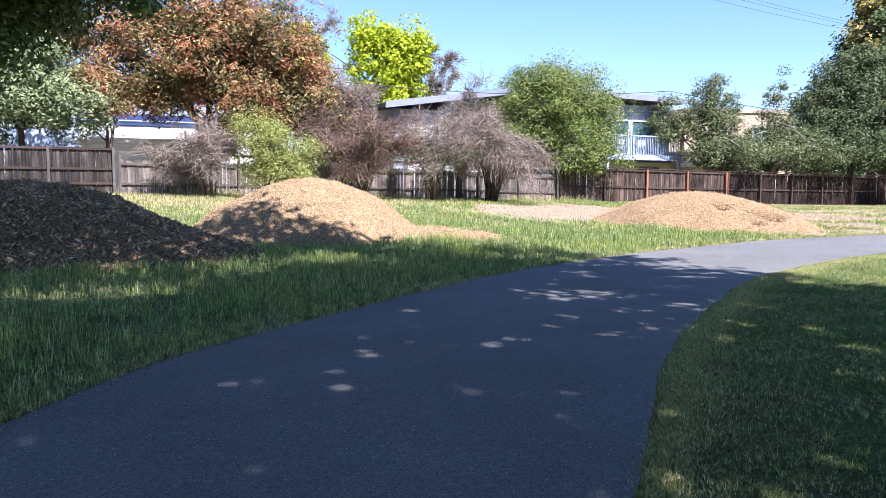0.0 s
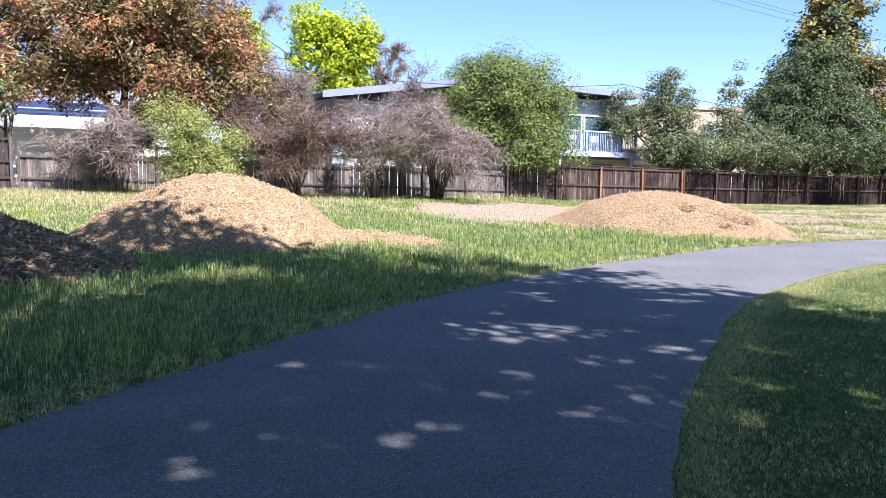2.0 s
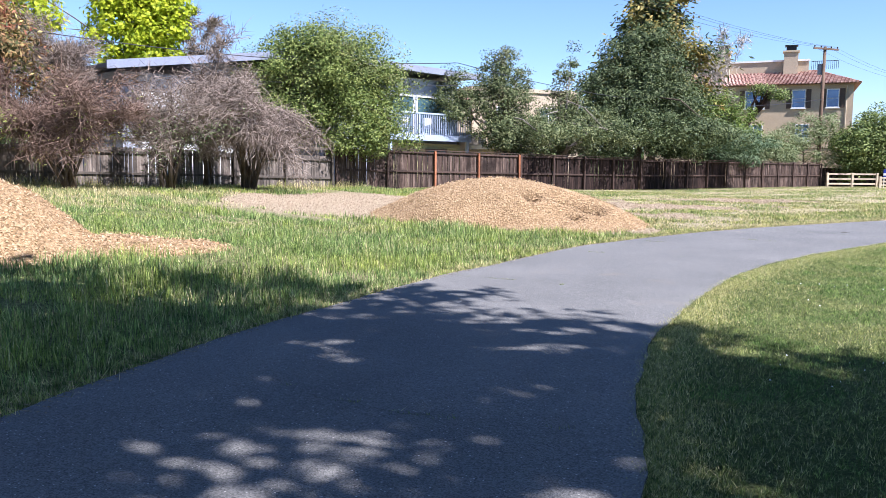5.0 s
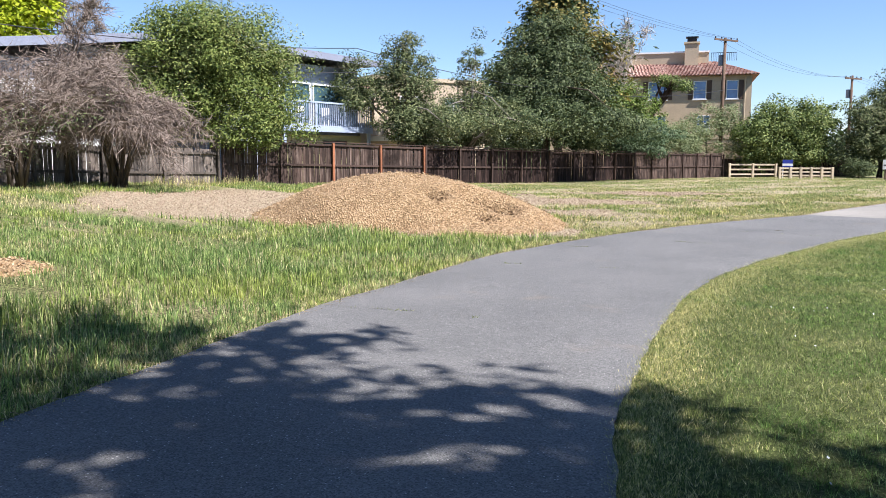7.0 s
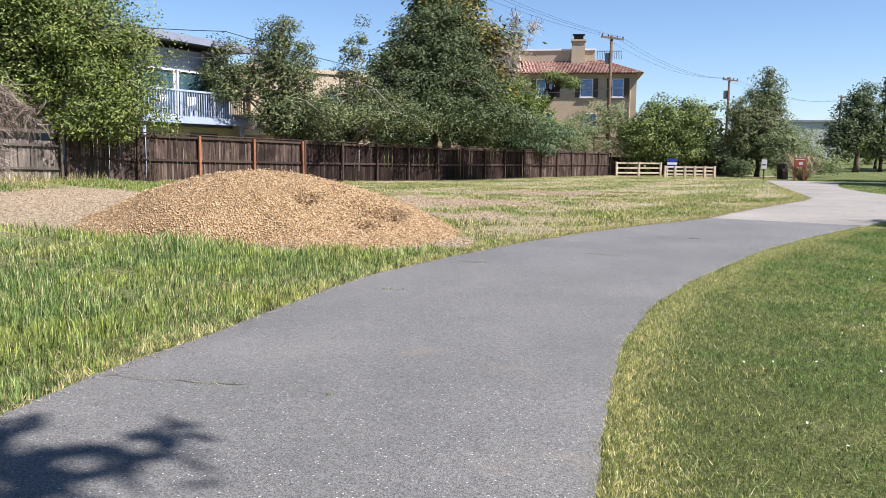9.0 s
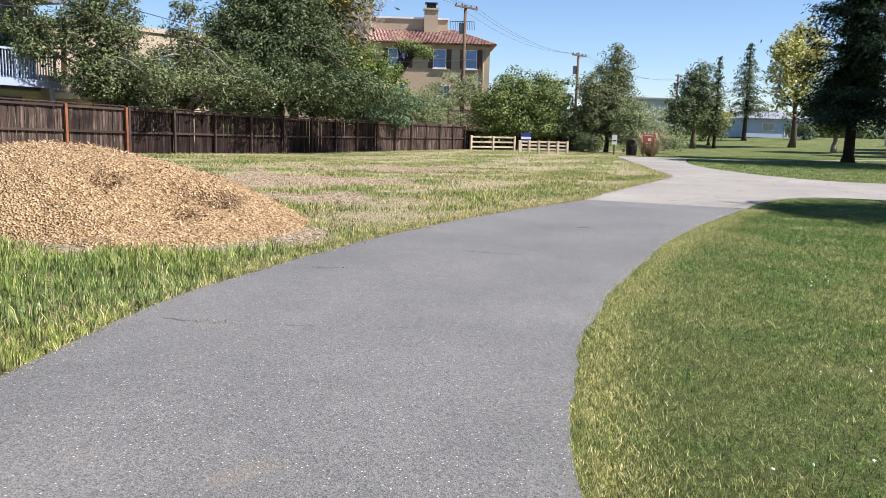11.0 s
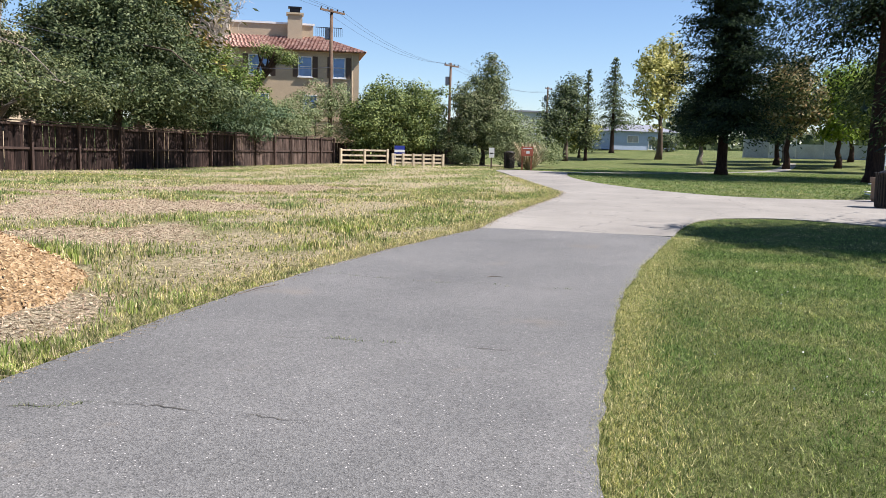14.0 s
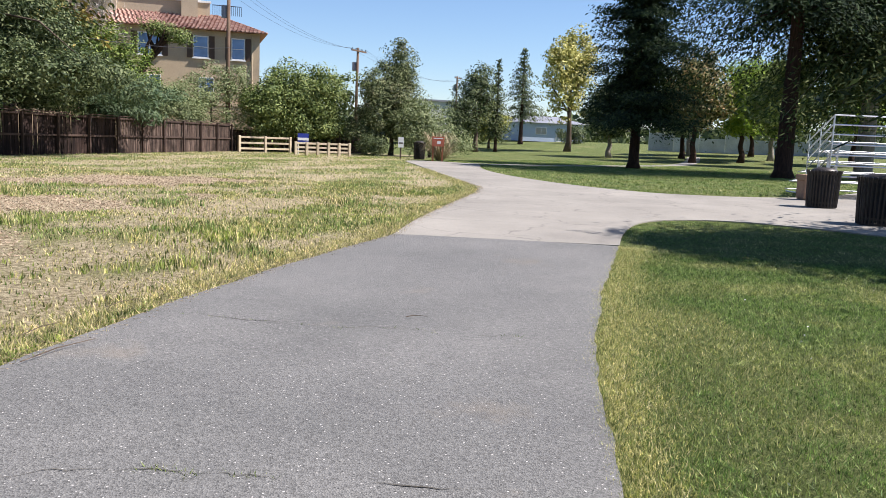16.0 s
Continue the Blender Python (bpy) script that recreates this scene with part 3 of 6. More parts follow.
# ---- wood chip piles ----
def build_pile(p, label, mound_mat, chip_mat, seed, count, tongue=None, pits=(), size=1.0):
    cx, cy, a, b, turn, h = p

    def height(x, y):
        lv = pile_level(x, y, p, 1 + 0.13 * waves(x, y, 3.2, seed) + 0.05 * waves(x, y, 1.2, seed + 1))
        hz = h * (0.35 * lv + 0.65 * np.sin(np.clip(lv * 1.15, 0, 1) * math.pi / 2) ** 1.05)
        if tongue:
            q = pile_level(x, y, tongue, 1 + 0.2 * waves(x, y, 1.5, seed + 2))
            hz = np.maximum(hz, tongue[5] * np.sqrt(q))
        for px, py, pr, pd in pits:
            hz = np.maximum(hz - pd * np.exp(-((x - px) ** 2 + (y - py) ** 2) / pr ** 2), np.minimum(hz, 0.02))
        return hz + np.where(hz > 0.02, 0.05 * waves(x, y, 0.9, seed + 5) + 0.03 * waves(x, y, 0.35, seed + 6), 0)

    r = max(a, b) * 1.25 + (3 if tongue else 0)
    g = np.arange(-r, r, 0.12)
    x, y = np.meshgrid(g + cx, g + cy)
    hz = height(x, y)
    z = gz(x, y) + np.where(hz > 0.01, hz, -0.12)
    n = len(g)
    i = (np.arange(n - 1)[:, None] * n + np.arange(n - 1)[None]).ravel()
    f = np.stack([i, i + 1, i + n + 1, i + n], 1)
    keep = (hz.ravel()[f] > 0.01).any(1)
    base = thing("wood_chip_pile", label, "wood chips", (cx, cy, gzf(cx, cy)), group="wood chip piles")
    off = np.array([cx, cy, gzf(cx, cy)])
    verts = np.stack([x.ravel(), y.ravel(), z.ravel()], 1) - off
    used = np.unique(f[keep])
    remap = np.zeros(len(verts), int)
    remap[used] = np.arange(len(used))
    part("mound", raw_mesh("mound", verts[used], remap[f[keep]], mound_mat, True), None, base)
    rs = np.random.RandomState(seed)
    q = rs.uniform(-r, r, (count * 3, 2)) + (cx, cy)
    hh = height(q[:, 0], q[:, 1])
    q, hh = q[hh > 0.015][:count], hh[hh > 0.015][:count]
    c = np.stack([q[:, 0], q[:, 1], gz(q[:, 0], q[:, 1]) + hh + rs.uniform(0.0, 0.03, len(q))], 1) - off
    dug = np.zeros(len(q), bool)
    for px, py, pr, pd in pits:
        dug |= np.hypot(q[:, 0] - px, q[:, 1] - py) < pr * (0.55 + 0.5 * waves(q[:, 0], q[:, 1], 0.4, seed + 9))
    for px, py, pr, pd in pits:
        e = rs.normal(0, pr * 0.7, (260, 2)) + (px, py)
        c = np.vstack([c, np.stack([e[:, 0], e[:, 1], gz(e[:, 0], e[:, 1]) + height(e[:, 0], e[:, 1]) + rs.uniform(0.01, 0.05, 260)], 1) - off])
        dug = np.concatenate([dug, np.ones(260, bool)])
    for m, mat, lab in ((~dug, chip_mat, "loose wood chips"), (dug, CHIP_DARK, "dark brown chips in dug hollows")):
        if m.any():
            part("chip_layer", scatter_quads("chip_layer", c[m], rs, (0.03 * size, 0.11 * size), (0.012 * size, 0.035 * size), mat, 0.7), None, base, lab)["kind"] = "stuff"


def scatter_quads(name, centres, rs, length, width, material, tilt=1.0, bias=None, face=None):
    """Small flat pieces about given centres, of random turn or with their faces turned one way."""
    n = len(centres)
    d = rs.normal(size=(n, 3))
    d[:, 2] *= tilt
    if bias is not None:
        d += bias
    toward = rs.normal(size=(n, 3))
    if face is not None:
        toward = face + toward * 0.42
        toward /= np.linalg.norm(toward, axis=1)[:, None] + 1e-9
        d -= toward * (d * toward).sum(1)[:, None] * 0.8
    d /= np.linalg.norm(d, axis=1)[:, None]
    e = np.cross(d, toward)
    e /= np.linalg.norm(e, axis=1)[:, None] + 1e-9
    ln = rs.uniform(*length, n)[:, None] / 2
    wd = rs.uniform(*width, n)[:, None] / 2
    v = np.stack([centres - d * ln, centres + e * wd, centres + d * ln, centres - e * wd], 1).reshape(-1, 3)
    return raw_mesh(name, v, np.arange(4 * n).reshape(-1, 4), material)


build_pile(PILES[0], "weathered brown wood chip pile in tree shade", MOUND_OLD, CHIP_OLD, 11, 15000, size=1.6)
build_pile(PILES[1], "fresh tan wood chip pile on the meadow", MOUND, CHIP, 12, 22000, (-0.2, 21.5, 1.9, 0.9, 8.0, 0.28), size=0.8)
PITS = [(9.49, 26.33, 0.3, 0.4), (9.86, 26.19, 0.26, 0.32), (10.06, 25.94, 0.28, 0.3), (9.42, 25.49, 0.24, 0.14), (8.63, 26.21, 0.22, 0.12)]
build_pile(PILES[2], "fresh tan wood chip pile with a dug side", MOUND, CHIP, 13, 24000, (9.5, 25.5, 1.9, 1.1, 10.0, 0.16), PITS, 0.75)


# loose chips trodden into the meadow round the far pile
rs = np.random.RandomState(31)
q = np.stack([rs.uniform(-1, 26, 240000), rs.uniform(22, 42, 240000)], 1)
q = q[(chips_zone(q[:, 0], q[:, 1]) > rs.uniform(0.2, 1.0, len(q))) & (q[:, 1] < fence_y(q[:, 0]) - 0.2) & (side(q[:, 0], q[:, 1], WEST_EDGE) > 0.4)]
c = np.stack([q[:, 0], q[:, 1], gz(q[:, 0], q[:, 1]) + 0.02 * waves(q[:, 0], q[:, 1], 3, 7) + rs.uniform(0.005, 0.04, len(q))], 1)
tagged(new("scattered_chips", scatter_quads("scattered_chips", c, rs, (0.02, 0.065), (0.008, 0.019), chip_material("pale_trodden_chip", (0.3, 0.21, 0.14), (0.42, 0.32, 0.225), (0.52, 0.42, 0.31)), 0.35)),
       "pale trodden wood chips strewn over the meadow", "wood chips", kind="stuff")
# ---- houses ----
def window(parent, x0, x1, z0, z1, y, frame_mat=WHITE, glass=GLASS, bars=1, cross=1, sill=True, depth=0.08):
    """A window on a wall that faces -y: frame bars, pane, sill."""
    w = part("window", boxed(x0, x1, y - 0.012, y - 0.004, z0, z1), glass, parent)
    bm = bmesh.new()
    t = 0.07
    for a, b, c, d in ((x0 - t, x1 + t, z1, z1 + t), (x0 - t, x1 + t, z0 - t, z0), (x0 - t, x0, z0, z1), (x1, x1 + t, z0, z1)):
        box(bm, a, b, y - depth, y, c, d)
    part("frame", bm, frame_mat, w)
    bm = bmesh.new()
    for k in range(1, bars + 1):
        x = x0 + (x1 - x0) * k / (bars + 1)
        box(bm, x - 0.025, x + 0.025, y - 0.045, y - 0.014, z0, z1)
    for k in range(1, cross + 1):
        z = z0 + (z1 - z0) * k / (cross + 1)
        box(bm, x0, x1, y - 0.04, y - 0.016, z - 0.02, z + 0.02)
    if bars or cross:
        part("glazing_bar", bm, frame_mat, w)
    else:
        bm.free()
    if sill:
        part("sill", boxed(x0 - 0.15, x1 + 0.15, y - 0.16, y, z0 - t - 0.08, z0 - t - 0.002), frame_mat, w)


def modern_house():
    """Two storeys under a low-pitched roof, with a railed balcony; it stands close behind the fence."""
    h = thing("house", "grey-blue two-storey house with a low roof and a white-railed balcony", "house", (-3.2, 40.4, 0.3), 33.4)
    L = 21.0
    part("wall", boxed(1.0, 14.0, 1.0, 9, 0, 4.75), BLUEGREY, h)
    part("gable_wall", boxed(4.0, 14.0, 1.003, 9, 4.753, 5.4), BLUEGREY, h)
    part("wall", boxed(14.003, L - 0.8, 0.8, 9, 0, 5.72), BLUEGREY, h)
    part("lower_wall", boxed(14.2, L - 0.9, 0.45, 0.797, 0, 2.3), OLIVE_WALL, h, "olive yellow lower wall")
    part("white_wall", boxed(1.6, 6.4, 0.6, 0.997, 0, 3.95), WHITE, h, "sunlit white lower wall")
    for a, b, z0, z1 in ((0.0, 9.5, 4.72, 6.1), (9.502, L + 0.3, 6.1, 5.98)):
        for name, y0, y1, lo, hi, mat in (("roof", 0.0, 9.6, 0.0, 0.14, ROOF_GREY), ("fascia", -0.06, -0.003, -0.08, 0.24, FASCIA)):
            bm = box(bmesh.new(), a, b, y0, y1, lo, hi)
            for v in bm.verts:
                v.co.z += z0 + (z1 - z0) * (v.co.x - a) / (b - a)
            part(name, bm, mat, h)
    window(h, 14.8, 16.7, 2.85, 4.75, 0.8, WHITE, GLASS, 0, 0, False)
    window(h, 17.0, 19.4, 2.85, 4.75, 0.8, WHITE, GLASS, 0, 0, False)
    window(h, 17.4, 18.9, 1.3, 1.95, 0.45, BROWN_TRIM, GLASS, 1, 0, False)
    window(h, 6.8, 7.5, 3.6, 4.5, 1.0, WHITE, GLASS, 0, 0, False)
    deck = part("balcony", boxed(14.0, 20.1, -0.3, 0.797, 2.5, 2.66), FASCIA, h)
    part("beam", boxed(14.0, 20.1, -0.38, -0.303, 2.42, 2.72), PALEBLUE, deck)
    part("handrail", boxed(14.0, 20.1, -0.4, -0.28, 3.78, 3.86), PALEBLUE, deck)
    for k in range(4):
        x = 14.1 + k * 1.97
        part("rail_post", boxed(x - 0.05, x + 0.05, -0.38, -0.3, 2.722, 3.778), PALEBLUE, deck)
    for k in range(42):
        x = 14.22 + k * 0.14
        part("baluster", boxed(x - 0.02, x + 0.02, -0.36, -0.32, 2.722, 3.778), PALEBLUE, deck)
    for x in (14.2, 20.0):
        part("support", boxed(x - 0.07, x + 0.07, -0.25, -0.11, 0, 2.498), PALEBLUE, h)
    part("end_wall", boxed(20.2, 22.6, 0.6, 5, 0, 3.0), CREAM, h, "tan garage wall")
    part("chimney_pipe", tube(bmesh.new(), [(12.6, 1.2, 6.1), (12.6, 1.2, 6.9)], [0.14, 0.14], 10), IRON, h)
    return h


def patio_chair(x, y, z, turn, label):
    c = thing("patio_chair", label, "chair", (x, y, z), turn, group="white chairs on the balcony")
    part("seat", boxed(-0.25, 0.25, -0.25, 0.25, 0.4, 0.44, bevel=0.01), WHITE, c)
    part("backrest", boxed(-0.25, 0.25, 0.22, 0.26, 0.442, 0.95, bevel=0.01), WHITE, c)
    for sx in (-0.22, 0.22):
        for sy in (-0.22, 0.2):
            part("leg", boxed(sx - 0.02, sx + 0.02, sy - 0.02, sy + 0.02, 0, 0.398), WHITE, c)


def tile_roof(parent, x0, x1, y0, y1, z, rise, over=0.55):
    """A hipped roof of clay tile courses."""
    a, b, c, d = x0 - over, x1 + over, y0 - over, y1 + over
    w = min(b - a, d - c) / 2 * 0.55
    bm = bmesh.new()
    low = [bm.verts.new(p) for p in ((a, c, z), (b, c, z), (b, d, z), (a, d, z))]
    top = [bm.verts.new(p) for p in ((a + w, c + w, z + rise), (b - w, c + w, z + rise), (b - w, d - w, z + rise), (a + w, d - w, z + rise))]
    bm.faces.new(low[::-1])
    bm.faces.new(top)
    for i in range(4):
        bm.faces.new((low[i], low[(i + 1) % 4], top[(i + 1) % 4], top[i]))
    roof = part("roof", bm, TILE, parent, "clay tile roof")
    tiles = bmesh.new()
    for (p, q, r, s) in ((low_(a, c, z), low_(b, c, z), low_(b - w, c + w, z + rise), low_(a + w, c + w, z + rise)), (low_(b, c, z), low_(b, d, z), low_(b - w, d - w, z + rise), low_(b - w, c + w, z + rise)),
                         (low_(a, d, z), low_(a, c, z), low_(a + w, c + w, z + rise), low_(a + w, d - w, z + rise))):
        rows = max(3, int((s - p).length / 0.36))
        for i in range(rows):
            f0, f1 = i / rows, (i + 1.15) / rows
            l0, r0, l1, r1 = p.lerp(s, f0), q.lerp(r, f0), p.lerp(s, min(f1, 1)), q.lerp(r, min(f1, 1))
            cols = max(2, int((r0 - l0).length / 0.3))
            up = (q - p).cross(s - p).normalized()
            for k in range(cols):
                u0, u1 = (k + 0.06) / cols, (k + 0.94) / cols
                m = (u0 + u1) / 2
                e = [l0.lerp(r0, u0) + up * 0.03, l0.lerp(r0, m) + up * 0.12, l0.lerp(r0, u1) + up * 0.03]
                g = [l1.lerp(r1, u0) + up * 0.01, l1.lerp(r1, m) + up * 0.08, l1.lerp(r1, u1) + up * 0.01]
                ev, gv = [tiles.verts.new(v) for v in e], [tiles.verts.new(v) for v in g]
                tiles.faces.new((ev[0], ev[1], gv[1], gv[0]))
                tiles.faces.new((ev[1], ev[2], gv[2], gv[1]))
                tiles.faces.new((ev[0], ev[2], ev[1]))
    part("tiles", tiles, TILE, roof)["kind"] = "stuff"


def low_(x, y, z):
    return Vector((x, y, z))


def tan_house():
    h = thing("house", "three-storey tan stucco house with a clay tile roof and chimneys", "house", (38.0, 78.2, 0.0), -36.5)
    # local x runs along the front towards its corner, the front faces -y
    L, D = 17.5, 12.0
    part("wall", boxed(0, L, 0, D, 0, 8.7), STUCCO, h)
    tile_roof(h, 0, L, 0, D, 8.72, 1.5)
    part("roof_wall", boxed(2.0, L - 3.6, 2.6, D - 2.6, 9.2, 11.05), CREAM, h, "cream roof deck wall")
    part("coping", boxed(1.9, L - 3.5, 2.5, 2.75, 11.052, 11.2), WHITE, h)
    part("belt_course", boxed(-0.04, L + 0.04, -0.06, -0.003, 3.2, 3.4), STUCCO_DARK, h)
    for x, z in ((12.4, 12.5), (6.6, 12.7)):
        ch = part("chimney", boxed(x - 0.6, x + 0.6, 2.0, 3.0, 9.0, z - 0.7), CREAM, h)
        part("chimney_cap", boxed(x - 0.7, x + 0.7, 1.9, 3.1, z - 0.698, z - 0.55), STUCCO_DARK, ch)
        part("spark_guard", boxed(x - 0.42, x + 0.42, 2.15, 2.85, z - 0.548, z - 0.15), IRON, ch)
        part("chimney_hood", boxed(x - 0.55, x + 0.55, 2.05, 2.95, z - 0.148, z - 0.06), IRON, ch)
    rail = part("roof_rail", boxed(L - 3.4, L - 1.2, 3.0, 3.05, 11.0, 11.05), IRON, h)
    for k in range(15):
        part("baluster", boxed(L - 3.38 + k * 0.155, L - 3.35 + k * 0.155, 3.005, 3.035, 10.3, 10.998), IRON, rail)
    for x, w in ((9.6, 1.5), (13.2, 0.95), (15.9, 0.85)):
        window(h, x - w / 2, x + w / 2, 6.75, 8.2, 0, WHITE, GLASS_BLUE, 1 if w > 1 else 0, 1)
        for s in (-1, 1):
            c = x + s * (w / 2 + 0.32)
            part("shutter", boxed(c - 0.2, c + 0.2, -0.06, -0.004, 6.65, 8.3), BROWN_TRIM, h)
    for x, w in ((9.6, 1.4), (13.6, 1.0)):
        window(h, x - w / 2, x + w / 2, 3.9, 5.2, 0, WHITE, GLASS_BLUE, 1, 1)
    part("downpipe", tube(bmesh.new(), [(L - 0.55, -0.07, 0), (L - 0.55, -0.07, 8.5)], [0.05, 0.05], 8), STUCCO_DARK, h)
    return h


def plain_house(label, place, turn, L, D, H, wall, roof, over=0.5, name="house", flat=True, openings=()):
    h = thing(name, label, "house", place, turn)
    part("wall", boxed(0, L, 0, D, 0, H), wall, h)
    if flat:
        part("roof", boxed(-over, L + over, -over, D + over, H + 0.002, H + 0.26), roof, h)
    else:
        bm = bmesh.new()
        a = [bm.verts.new(p) for p in ((-over, -over, H), (L + over, -over, H), (L + over, D + over, H), (-over, D + over, H))]
        r = [bm.verts.new((D * 0.4, D / 2, H + D * 0.16)), bm.verts.new((L - D * 0.4, D / 2, H + D * 0.16))]
        bm.faces.new(a[::-1])
        bm.faces.new((a[0], a[1], r[1], r[0]))
        bm.faces.new((a[2], a[3], r[0], r[1]))
        bm.faces.new((a[1], a[2], r[1]))
        bm.faces.new((a[3], a[0], r[0]))
        part("roof", bm, roof, h)
    for x0, x1, z0, z1 in openings:
        window(h, x0, x1, z0, z1, 0, WHITE, GLASS, 1, 0, False)
    return h


modern_house()
for x, y, t in ((9.6, 49.3, 210), (11.0, 50.3, 200), (12.2, 51.1, 225)):
    patio_chair(x, y, 2.964, t, "white patio chair on the balcony")
tan_house()
photinia_house = plain_house("white and pale blue house behind the photinia tree", (-27, 36.6, 0.6), 26, 18, 8, 5.4, PALEBLUE, ROOF_GREY, openings=((5.0, 7.5, 3.4, 4.5),))
for z0, z1 in ((3.55, 3.63), (3.8, 4.08)):
    part("balcony_band", boxed(9.5, 18.3, -0.32, -0.25, z0, z1), DARKBLUE, photinia_house, "dark blue balcony band")
part("lower_wall", boxed(9.5, 18.2, -0.24, -0.003, 0, 3.5), WHITE, photinia_house, "white lower wall")
plain_house("white garage with a low roof beyond the fence", (-16.6, 37.2, 0.7), 26, 5.6, 2.4, 2.35, WHITE, WHITE, 0.25, "garage")
plain_house("cream house with a flat parapet half hidden by trees", (17.0, 63.0, 0.2), 12, 9, 8, 6.5, CREAM, CREAM, 0.12, openings=((2, 3.4, 4, 5.4), (5.6, 7.0, 4, 5.4)))
plain_house("cream house with a small clay tile roof", (12.4, 60.4, 0.2), 18, 4.2, 6, 5.7, CREAM, TILE, 0.4, flat=False)
plain_house("low tan shed with a white roof beyond the fence", (14.9, 50.4, 0.2), 23, 5.4, 2.4, 2.15, CREAM, WHITE, 0.2, "shed")
plain_house("grey flat-roofed building far off", (100.2, 95, 1.6), -33, 10.5, 9, 5.2, surface("grey_green_stucco", (0.5, 0.52, 0.52), 0.06, 0.5, 20, 0.9), ROOF_GREY, 0.3, openings=((8.9, 9.4, 3.4, 4.6), (9.8, 10.2, 3.4, 4.6)))
plain_house("low pale blue building with a shallow grey roof", (129.6, 90.4, 1.6), -33, 12.5, 8, 3.2, PALEBLUE, ROOF_GREY, 0.7, flat=False, openings=((3, 5, 1.3, 2.4), (7, 8.2, 0.2, 2.3), (9.4, 11.4, 1.3, 2.4)))
# ---- trees and shrubs ----
def crown_mesh(blobs, clumps, per, clump, leaf, material, seed, slim=0.45, droop=0.0, shell=0.45, flat=0.7, gaps=None):
    """Leaves in many clumps through some ellipsoids (x, y, z, rx, ry, rz), with an uneven outline and gaps."""
    rs = np.random.RandomState(seed)
    if not gaps:
        clumps, per, clump = int(clumps * 0.68), int(per * 1.4), clump * 1.2
    b = np.array(blobs, float)
    vol = b[:, 3] * b[:, 4] * b[:, 5]
    pick = rs.choice(len(b), clumps, p=vol / vol.sum())
    d = rs.normal(size=(clumps, 3))
    d /= np.linalg.norm(d, axis=1)[:, None]
    r = rs.uniform(0, 1, clumps) ** shell * rs.uniform(0.86, 1.12, clumps)
    c = b[pick, :3] + d * r[:, None] * b[pick, 3:]
    size = clump * rs.uniform(0.6, 1.5, clumps)
    n = clumps * per
    k = np.repeat(np.arange(clumps), per)
    q = rs.normal(size=(n, 3))
    q *= (rs.uniform(0, 1, n) ** (0.45 if gaps else 0.3) * 0.95 / np.linalg.norm(q, axis=1))[:, None] * np.array((1, 1, flat))
    p = c[k] + q * size[k][:, None]
    p[:, 2] -= droop * np.abs(q[:, 0] * size[k])
    if gaps:
        sx = p[:, 0] + gaps[0] - SUN.x / SUN.z * p[:, 2]
        sy = p[:, 1] + gaps[1] - SUN.y / SUN.z * p[:, 2]
        hole = (waves(sx, sy, 0.9, 41) + 0.6 * waves(sx, sy, 0.35, 42) > 0.5) & (sx > -0.6) & (sy > 7.5)
        wob = 1 + 1.0 * waves(sx, sy, 0.4, 43)
        for gx, gy, gr in LIGHT_GAPS:
            hole |= np.hypot((sx - gx) / 1.3, sy - gy) < gr * wob * 1.1
        wide = (np.hypot((sx - 2.3) / 1.5, sy - 12.05) < 0.38 * wob)
        keep = ~hole | (rs.uniform(0, 1, n) < np.where(wide, 0.05, 0.2))
        keep &= sy < np.interp(sx, SHADE_END[:, 0], SHADE_END[:, 1]) + 0.1 + 0.7 * waves(sx, sy, 0.55, 44)
        p, k, q = p[keep], k[keep], q[keep]
    face = q / (np.linalg.norm(q, axis=1)[:, None] + 1e-9) * 0.75 + d[k] * 0.4 + (0, 0, 0.55)
    out = d[k] * (0.5, 0.5, 0.2) + (0, 0, -droop)
    return scatter_quads("crown", p, rs, (leaf * 0.7, leaf * 1.4), (leaf * slim * 0.7, leaf * slim * 1.3), material, 0.8, out, face), c


# how far north the tree shade reaches over the ground: x, y
SHADE_END = np.array([(-12, 31), (-5.3, 24.5), (-0.3, 19.8), (2.0, 18.7), (3.55, 17.4), (4.9, 16.85), (5.4, 16.2), (5.75, 14.6), (6.4, 14.4), (6.8, 13.5), (10, 12)])
# openings in the shade trees' crowns, by the sunny spot below: x, y, radius
LIGHT_GAPS = [(-0.1, 9.7, 0.17), (0.4, 9.5, 0.17), (-0.4, 8.6, 0.2), (0.1, 8.2, 0.2), (0.7, 8.7, 0.18), (0.4, 10.4, 0.18), (2.4, 12.0, 0.66), (3.5, 11.1, 0.22), (2.4, 9.2, 0.12),
              (-0.7, 7.2, 0.2), (1.9, 9.7, 0.2), (1.3, 8.8, 0.16), (3.95, 10.1, 0.22), (4.55, 9.7, 0.2), (2.8, 10.7, 0.2), 
              (1.84, 11.62, 0.24), (2.0, 13.02, 0.22), (2.25, 13.25, 0.26), (2.88, 13.9, 0.24), (2.7, 14.4, 0.2), (2.7, 11.34, 0.22), (3.6, 10.8, 0.1),
              (4.35, 15.0, 0.25), (4.75, 14.6, 0.2), (4.4, 14.1, 0.2), (4.8, 16.0, 0.25), (2.2, 13.2, 0.18)]


